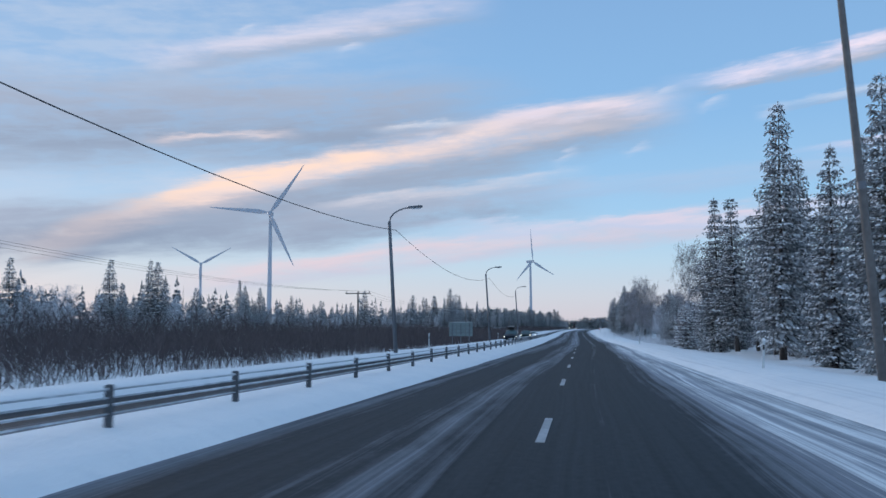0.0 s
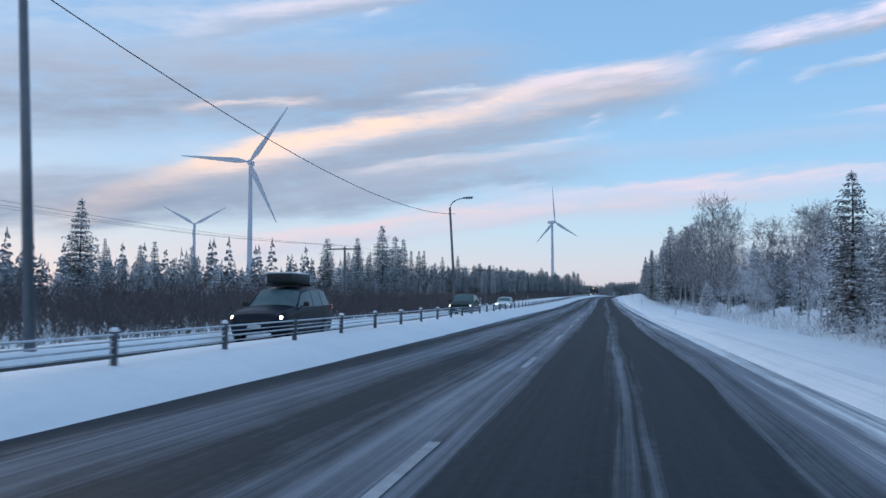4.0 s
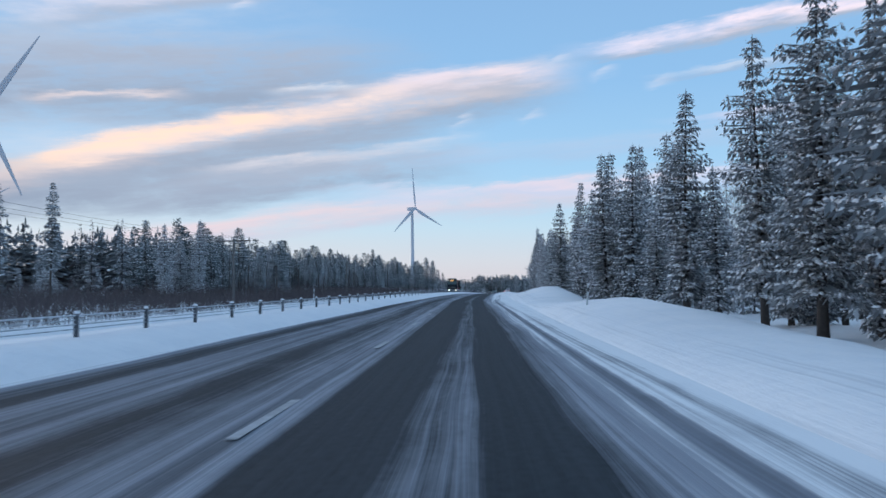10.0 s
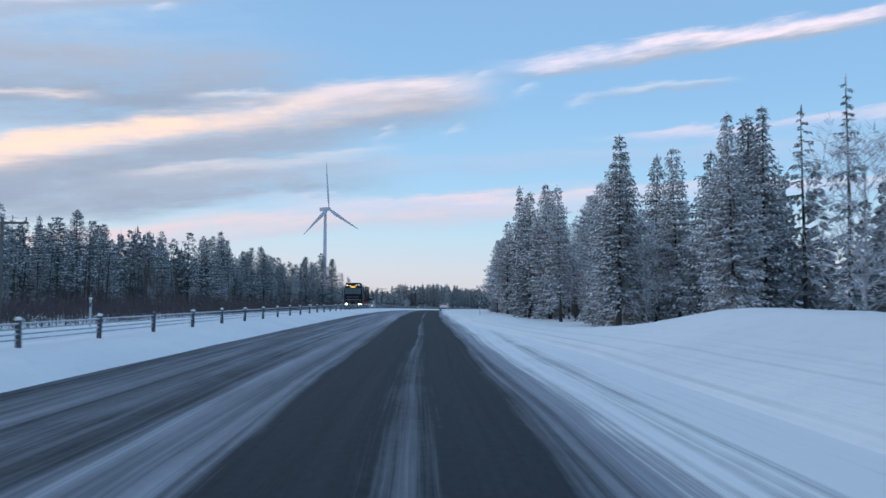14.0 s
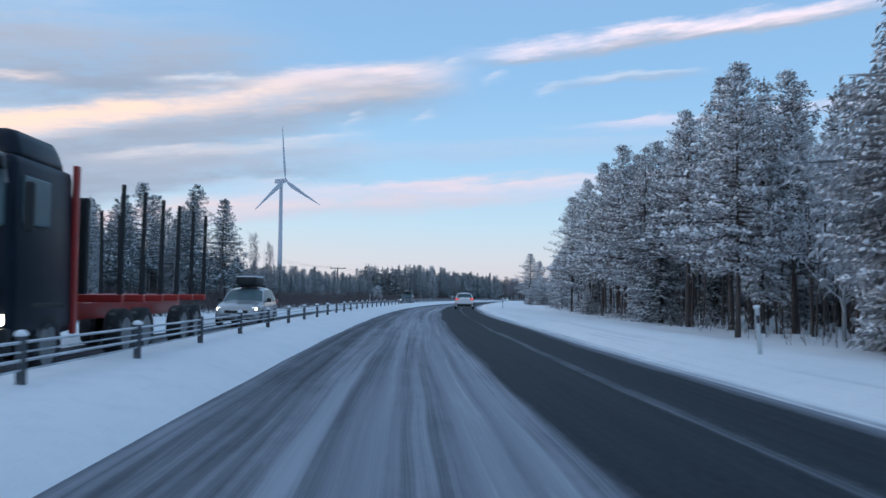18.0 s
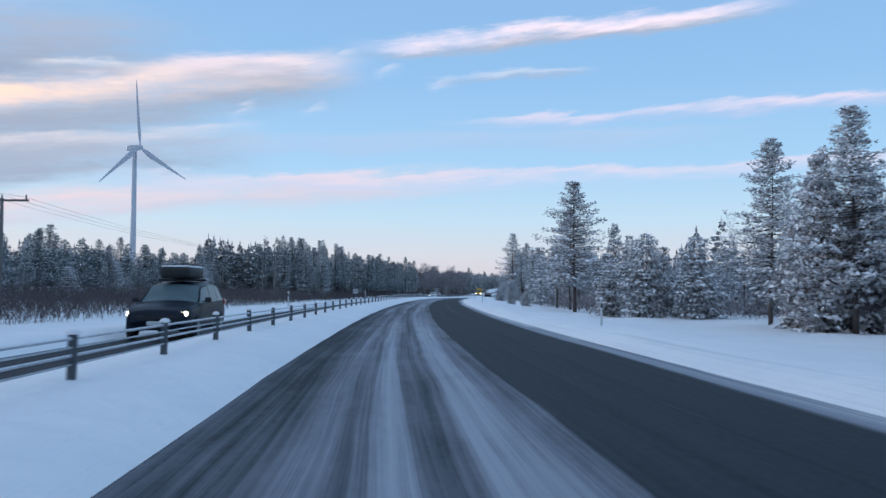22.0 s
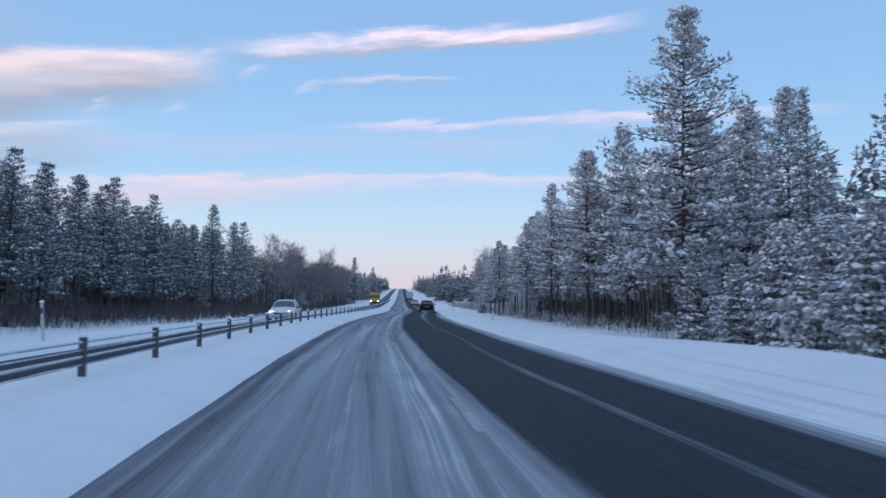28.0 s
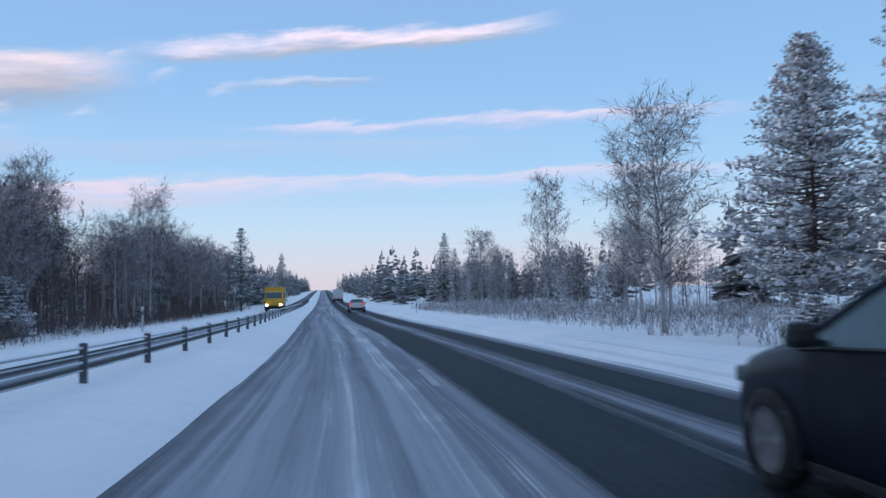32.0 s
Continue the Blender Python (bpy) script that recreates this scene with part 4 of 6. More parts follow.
def pine_crown(h, spread, seed, low=0.35, clumps=95, snow=0.62, limbs=True, needles=None):
    """Layered, ragged tufts on long level limbs: dark needles below, frost and snow lying on their upper sides; widest low down."""
    G = Grow(seed)
    R = G.r
    sprays = 50 if limbs else 15
    for k in range(clumps):
        f = low + (1 - low) * ((k + R.random()) / clumps) ** 1.12
        g = (f - low) / (1 - low)
        prof = (0.60 + 2.2 * g) if g < 0.18 else (1 - (g - 0.18) / 0.82) ** 0.78 * R.uniform(0.80, 1.15) + 0.04
        a = k * 2.399 + R.uniform(-0.5, 0.5)
        L = spread * min(1.12, prof) * R.choice((R.uniform(0.40, 0.75), R.uniform(0.70, 1.05), R.uniform(0.75, 1.15)))
        out = Vector((math.cos(a), math.sin(a), 0))
        side = Vector((-out.y, out.x, 0))
        p0 = Vector((0, 0, f * h - 0.05 * L))
        c = p0 + out * L + Vector((0, 0, L * (R.uniform(-0.22, 0.12) + 0.42 * g)))
        if limbs:
            mid = p0.lerp(c, 0.5) + Vector((0, 0, -0.06 * L))
            G.stick(p0, mid, 0.03 + 0.010 * L, 2, 0.025)
            G.stick(mid, c, 0.025, 2, 0.010)
        size = R.uniform(0.40, 0.74) * (0.70 + 0.14 * spread) * (1.02 if limbs else 1.25) * (1.08 - 0.45 * g)
        for q in range(sprays):
            t = R.random() ** 1.25 * 0.85
            wide = size * (0.45 + 1.0 * (1 - t))
            lift = R.uniform(-0.34, 0.26)
            b = c.lerp(p0, t) + side * wide * R.uniform(-0.75, 0.75) + Vector((0, 0, size * lift))
            d = (out * R.uniform(-0.1, 1.0) + side * R.uniform(-1, 1) + Vector((0, 0, R.uniform(-0.25, 0.65)))).normalized()
            e = b + d * size * (R.uniform(0.25, 0.52) if limbs else R.uniform(0.5, 0.95))
            x = d.cross(Vector((R.uniform(-1, 1), R.uniform(-1, 1), R.uniform(-1, 1)))).normalized()
            flat = x * size * (R.uniform(0.05, 0.10) if limbs else R.uniform(0.12, 0.20))
            G.kite(b, e, flat, 0)
            if R.random() < snow * 0.35:
                G.kite(b + Vector((0, 0, 0.04)), e + Vector((0, 0, 0.04)), flat * 1.1, 1)
        for q in range(int((9 if limbs else 5) * snow + R.random())):
            t = R.random() * 0.7
            b = c.lerp(p0, t) + side * size * (1.1 - t) * R.uniform(-0.65, 0.65) + Vector((0, 0, size * R.uniform(0.12, 0.36)))
            way = (out + side * R.uniform(-0.8, 0.8) + Vector((0, 0, R.uniform(-0.25, 0.15)))).normalized() * size * R.uniform(0.22, 0.48)
            across = Vector((-way.y, way.x, 0)) * R.uniform(0.35, 0.65)
            G.ridge(b, b + way, across + Vector((0, 0, -0.05)), Vector((0, 0, size * R.uniform(0.10, 0.22))), 1)
    return G.mesh("crown", [needles or PINE_NEEDLES, SNOW_LOAD, PINE_BARK])


def bare_crown(h, spread, seed, mats, low=0.25, limbs=22, frost=0.7, twigs=7, fine=8):
    """Rising limbs that fork into fine frosted twigs."""
    G = Grow(seed)
    R = G.r
    for k in range(limbs):
        f = low + (0.93 - low) * (k + R.random()) / limbs
        a = k * 2.399 + R.uniform(-0.5, 0.5)
        g = (f - low) / (1 - low)
        L = spread * (1.15 - 0.75 * g) * R.uniform(0.6, 1.1) * (0.6 + 1.4 * g if g < 0.28 else 1)
        out = Vector((math.cos(a), math.sin(a), 0))
        p = Vector((0, 0, f * h))
        rise = R.uniform(0.7, 1.25)
        pts = [p, p + out * L * 0.45 + Vector((0, 0, L * 0.42 * rise)), p + out * L * 0.85 + Vector((0, 0, L * 0.95 * rise)), p + out * L * 1.05 + Vector((0, 0, L * 1.15 * rise))]
        rad = [0.018 + 0.003 * h * (1 - f), 0.016, 0.010, 0.005]
        for q in range(3):
            G.stick(pts[q], pts[q + 1], rad[q], 0, rad[q + 1])
        for t in range(twigs):
            w = R.uniform(0.18, 1.0) * 2.99
            b = pts[int(w)].lerp(pts[int(w) + 1], w % 1)
            d = (out * R.uniform(-0.2, 0.9) + Vector((R.uniform(-1, 1), R.uniform(-1, 1), R.uniform(-0.1, 1.0)))).normalized()
            e = b + d * spread * R.uniform(0.22, 0.5)
            G.kite(b, e, Vector((d.y, -d.x, 0.1)).normalized() * 0.014, 0, 0.3)
            for _ in range(fine):
                c = b.lerp(e, R.uniform(0.15, 1.0))
                dd = (d + Vector((R.uniform(-1, 1), R.uniform(-1, 1), R.uniform(-0.9, 0.6)))).normalized()
                x = dd.cross(Vector((R.uniform(-1, 1), R.uniform(-1, 1), 1))).normalized()
                G.kite(c, c + dd * spread * R.uniform(0.10, 0.30), x * R.uniform(0.008, 0.024), 1 if R.random() < frost else 0)
    return G.mesh("crown", mats)


def far_crown(h, spread, seed, levels=10, boughs=5, frosty=False):
    """A crown for far woods: short ragged boughs with snow on them."""
    G = Grow(seed)
    R = G.r
    for k in range(levels):
        f = (k + R.uniform(-0.4, 0.4)) / levels
        for j in range(boughs):
            a = 2 * math.pi * (j + R.uniform(-0.4, 0.4)) / boughs + k
            L = max(0.3, spread * max(0.05, 1 - f) ** 0.75 * R.uniform(0.7, 1.15))
            out = Vector((math.cos(a), math.sin(a), 0))
            side = Vector((-out.y, out.x, 0))
            p = Vector((0, 0, h * (0.05 + 0.95 * max(0, f)) + R.uniform(-0.5, 0.5) * h / levels))
            e = p + out * L + Vector((0, 0, -L * R.uniform(0.1, 0.5)))
            G.kite(p, e, side * L * 0.34 + Vector((0, 0, R.uniform(-0.2, 0.2))), 0, 0.65)
            G.kite(p + Vector((0, 0, -0.3)), e + Vector((0, 0, -0.25)) - side * L * 0.3, side * L * 0.25 + Vector((0, 0, 0.25)), 0, 0.6)
            if R.random() < 0.6:
                G.kite(p.lerp(e, 0.3) + Vector((0, 0, 0.10)), e + Vector((0, 0, 0.08)), side * L * R.uniform(0.14, 0.26), 1, 0.6)
    G.kite(Vector((0, 0, h * 0.9)), Vector((0, 0, h * 1.03)), Vector((0.12, 0.05, 0)), 0)
    return G.mesh("crown", [PINE_NEEDLES if frosty else NEEDLES, SNOW_LOAD])


BIRCH_MATS = [TWIGS, RIMED]
FROSTED_MATS = [FROST, FROST_LIGHT]
KINDS = {}


def kind(name, trunks, crowns, label, category):
    KINDS[name] = (trunks, crowns, label, category)


kind("spruce", [trunk_mesh(13, 0.17, BARK, k) for k in range(6)],
     [spruce_crown(13, (1.65, 1.85, 1.45, 1.7, 2.05, 1.35)[k], 20 + k, (0.74, 0.80, 0.78, 0.84, 0.72, 0.80)[k], (0.03, 0.08, 0.05, 0.14, 0.04, 0.10)[k], None, (0.25, 0.3, 0.35, 0.3, 0.22, 0.4)[k]) for k in range(6)],
     "tall dark spruce with clots of snow lying on its short boughs", "spruce")
kind("frosted_spruce", [trunk_mesh(13, 0.15, BARK, 180 + k) for k in range(3)],
     [spruce_crown(13, (1.9, 2.15, 1.6)[k], 185 + k, 0.88, (0.10, 0.06, 0.16)[k], FROSTED_NEEDLES, 0.3) for k in range(3)],
     "tall spruce grey with frost and patched with snow", "spruce")
kind("slim_spruce", [trunk_mesh(12, 0.12, BARK, 40 + k) for k in range(3)],
     [spruce_crown(12, 0.95 + 0.12 * k, 45 + k, 0.6, (0.30, 0.18, 0.40)[k], None, 0.5) for k in range(3)],
     "slender dark spruce with a narrow snow-dusted crown", "spruce")
kind("young_spruce", [trunk_mesh(4.5, 0.06, BARK, 60 + k) for k in range(3)],
     [spruce_crown(4.5, 1.15 + 0.15 * k, 65 + k, 1.0, 0.03, FROSTED_NEEDLES, 0.2, 0.17) for k in range(3)],
     "young spruce thickly coated with fresh snow", "spruce")
kind("pine", [trunk_mesh(14, 0.155, PINE_BARK, 80 + k, 0.03) for k in range(4)],
     [pine_crown(14, (3.6, 4.3, 3.2, 3.9)[k], 85 + k, (0.32, 0.20, 0.38, 0.26)[k], (116, 140, 108, 128)[k], 0.85) for k in range(4)],
     "tall pine with a rounded snow-laden crown and bare lower trunk", "pine")
kind("dark_pine", [trunk_mesh(14, 0.15, PINE_BARK, 380 + k, 0.03) for k in range(3)],
     [pine_crown(14, (2.9, 3.3, 2.7)[k], 385 + k, (0.26, 0.20, 0.32)[k], (100, 108, 92)[k], 0.42, True, DARK_PINE) for k in range(3)],
     "dark green pine with a dusting of snow on its boughs", "pine")
kind("young_pine", [trunk_mesh(5.5, 0.07, PINE_BARK, 100 + k, 0.03) for k in range(3)],
     [pine_crown(5.5, 1.5 + 0.2 * k, 105 + k, 0.06, 60, 0.66) for k in range(3)],
     "young pine bowed under thick snow and frost", "pine")
kind("birch", [trunk_mesh(12, 0.13, BIRCH_BARK, 120 + k, 0.04) for k in range(4)],
     [bare_crown(12, 2.5 + 0.3 * k, 125 + k, BIRCH_MATS, 0.20, 40, 0.85, 12, 13) for k in range(4)],
     "bare birch with grey frosted twigs", "birch")
kind("frosted_birch", [trunk_mesh(9, 0.09, BIRCH_BARK, 140 + k, 0.04) for k in range(3)],
     [bare_crown(9, 2.1 + 0.3 * k, 145 + k, FROSTED_MATS, 0.12, 30, 0.8, 10, 10) for k in range(3)],
     "leafless tree white with thick hoarfrost", "birch")
kind("bare_thicket", [trunk_mesh(6, 0.05, BARK, 160 + k, 0.05) for k in range(3)],
     [bare_crown(6, 1.7, 165 + k, [TWIGS, WITHERED], 0.1, 24, 0.5, 9, 10) for k in range(3)],
     "bare brown willow thicket in the roadside ditch", "willow")
BASE_H = {"spruce": 13, "frosted_spruce": 13, "slim_spruce": 12, "young_spruce": 4.5, "pine": 14, "dark_pine": 14, "young_pine": 5.5, "birch": 12, "frosted_birch": 9, "bare_thicket": 6}
tree_rng = random.Random(77)


def tree(name, s, u, h, pick=None, wide=1.0):
    trunks, crowns, label, category = KINDS[name]
    k = tree_rng.randrange(len(trunks)) if pick is None else pick
    t = new("birch" if "birch" in name else "pine_tree" if "pine" in name else "willow" if "thicket" in name else "spruce_tree", trunks[k])
    z = h / BASE_H[name]
    w = wide * z ** (0.5 if "pine" in name else 0.75)
    t.matrix_basis = Matrix.Translation(ground_at(s, u)) @ pose(0, 0, 0, tree_rng.uniform(-1.5, 1.5), tree_rng.uniform(-1.5, 1.5), tree_rng.uniform(0, 360)) @ Matrix.Diagonal((w, w, z, 1))
    tagged(t, label, category)
    c = new("crown", crowns[k])
    c.parent = t
    return t


def joined(name, protos, places, label, category):
    """Many copies in one mesh; places: prototype, matrix."""
    V, F, I, off, mats, cache = [], [], [], 0, [], []
    for me in protos:
        v = np.empty(len(me.vertices) * 3, dtype=np.float32)
        me.vertices.foreach_get("co", v)
        idx = []
        for p in me.polygons:
            m = me.materials[p.material_index]
            if m not in mats:
                mats.append(m)
            idx.append(mats.index(m))
        cache.append((v.reshape(-1, 3), [tuple(p.vertices) for p in me.polygons], idx))
    for k, m in places:
        v, faces, idx = cache[k]
        M = np.array(m)
        V.append(v @ M[:3, :3].T + M[:3, 3])
        F += [tuple(i + off for i in f) for f in faces]
        I += idx
        off += len(v)
    ob = new(name, mesh_of(name, np.concatenate(V).tolist(), F, mats, I))
    return tagged(ob, label, category, kind="stuff")


# lighter crowns, with their trunks, for rows behind the forest's edge
BACK = {"frosted_spruce": [back_spruce(13, 1.9, 344 + k, 19, 0.75, 0.06, FROSTED_NEEDLES) for k in range(2)],
        "spruce": [back_spruce(13, 1.7, 320 + k, 19, 0.6, 0.04) for k in range(3)], "slim_spruce": [back_spruce(12, 1.0, 325, 22, 0.5, 0.25)],
        "young_spruce": [back_spruce(4.5, 1.2, 328, 12, 1.0, 0.03, FROSTED_NEEDLES)], "pine": [pine_crown(14, 3.2, 330 + k, 0.28, 56, 0.8, False) for k in range(3)],
        "dark_pine": [pine_crown(14, 3.0, 336 + k, 0.22, 56, 0.40, False, DARK_PINE) for k in range(3)],
        "young_pine": [pine_crown(5.5, 1.5, 335, 0.08, 30, 0.66, False)], "birch": [bare_crown(12, 2.7, 338, BIRCH_MATS, 0.2, 20, 0.6, 6)],
        "frosted_birch": [bare_crown(9, 2.2, 340, FROSTED_MATS, 0.12, 16, 0.8, 6)], "bare_thicket": [bare_crown(6, 1.7, 342, [TWIGS, WITHERED], 0.1, 14, 0.3, 6)]}


DEEP = {"spruce": far_crown(13, 2.1, 350, 14), "pine": far_crown(14, 3.0, 351, 12, 6, True), "dark_pine": far_crown(14, 3.3, 354, 13, 7), "young_pine": far_crown(5.5, 1.6, 352, 8, 5, True), "young_spruce": far_crown(4.5, 1.4, 353, 8, 5, True)}


def grove(s0, s1, u0, u1, step, menu, seed, label="snow-laden trees standing deep behind the forest edge", rows=5.0):
    """Trees over a stretch; menu: kind, weight, lowest and greatest height. Only the rows next to the road are single things."""
    R = random.Random(seed)
    n = int(abs((s1 - s0) * (u1 - u0)) / (step * step))
    total = sum(m[1] for m in menu)
    edge = min(abs(u0), abs(u1))
    protos, where, places = [], {}, []
    for i in range(n):
        s = s0 + (s1 - s0) * (i + R.random()) / n
        u = u0 + (u1 - u0) * R.random()
        w = R.random() * total
        for name, weight, lo, hi in menu:
            w -= weight
            if w <= 0:
                break
        h, wide, spin = R.uniform(lo, hi), R.uniform(0.85, 1.15), R.uniform(0, 360)
        if abs(u) - edge < rows:
            tree(name, s, u, h, None, wide)
            continue
        z = h / BASE_H[name]
        w = wide * z ** (0.5 if "pine" in name else 0.75)
        m = Matrix.Translation(ground_at(s, u)) @ pose(0, 0, 0, 0, 0, spin) @ Matrix.Diagonal((w, w, z, 1))
        deep = abs(u) - edge > 8.5 and name in DEEP
        for me in (DEEP[name],) if deep else (R.choice(BACK[name]), KINDS[name][0][0]):
            if me.name not in where:
                where[me.name] = len(protos)
                protos.append(me)
            places.append((where[me.name], m))
    if places:
        joined("wood", protos, places, label, "forest")


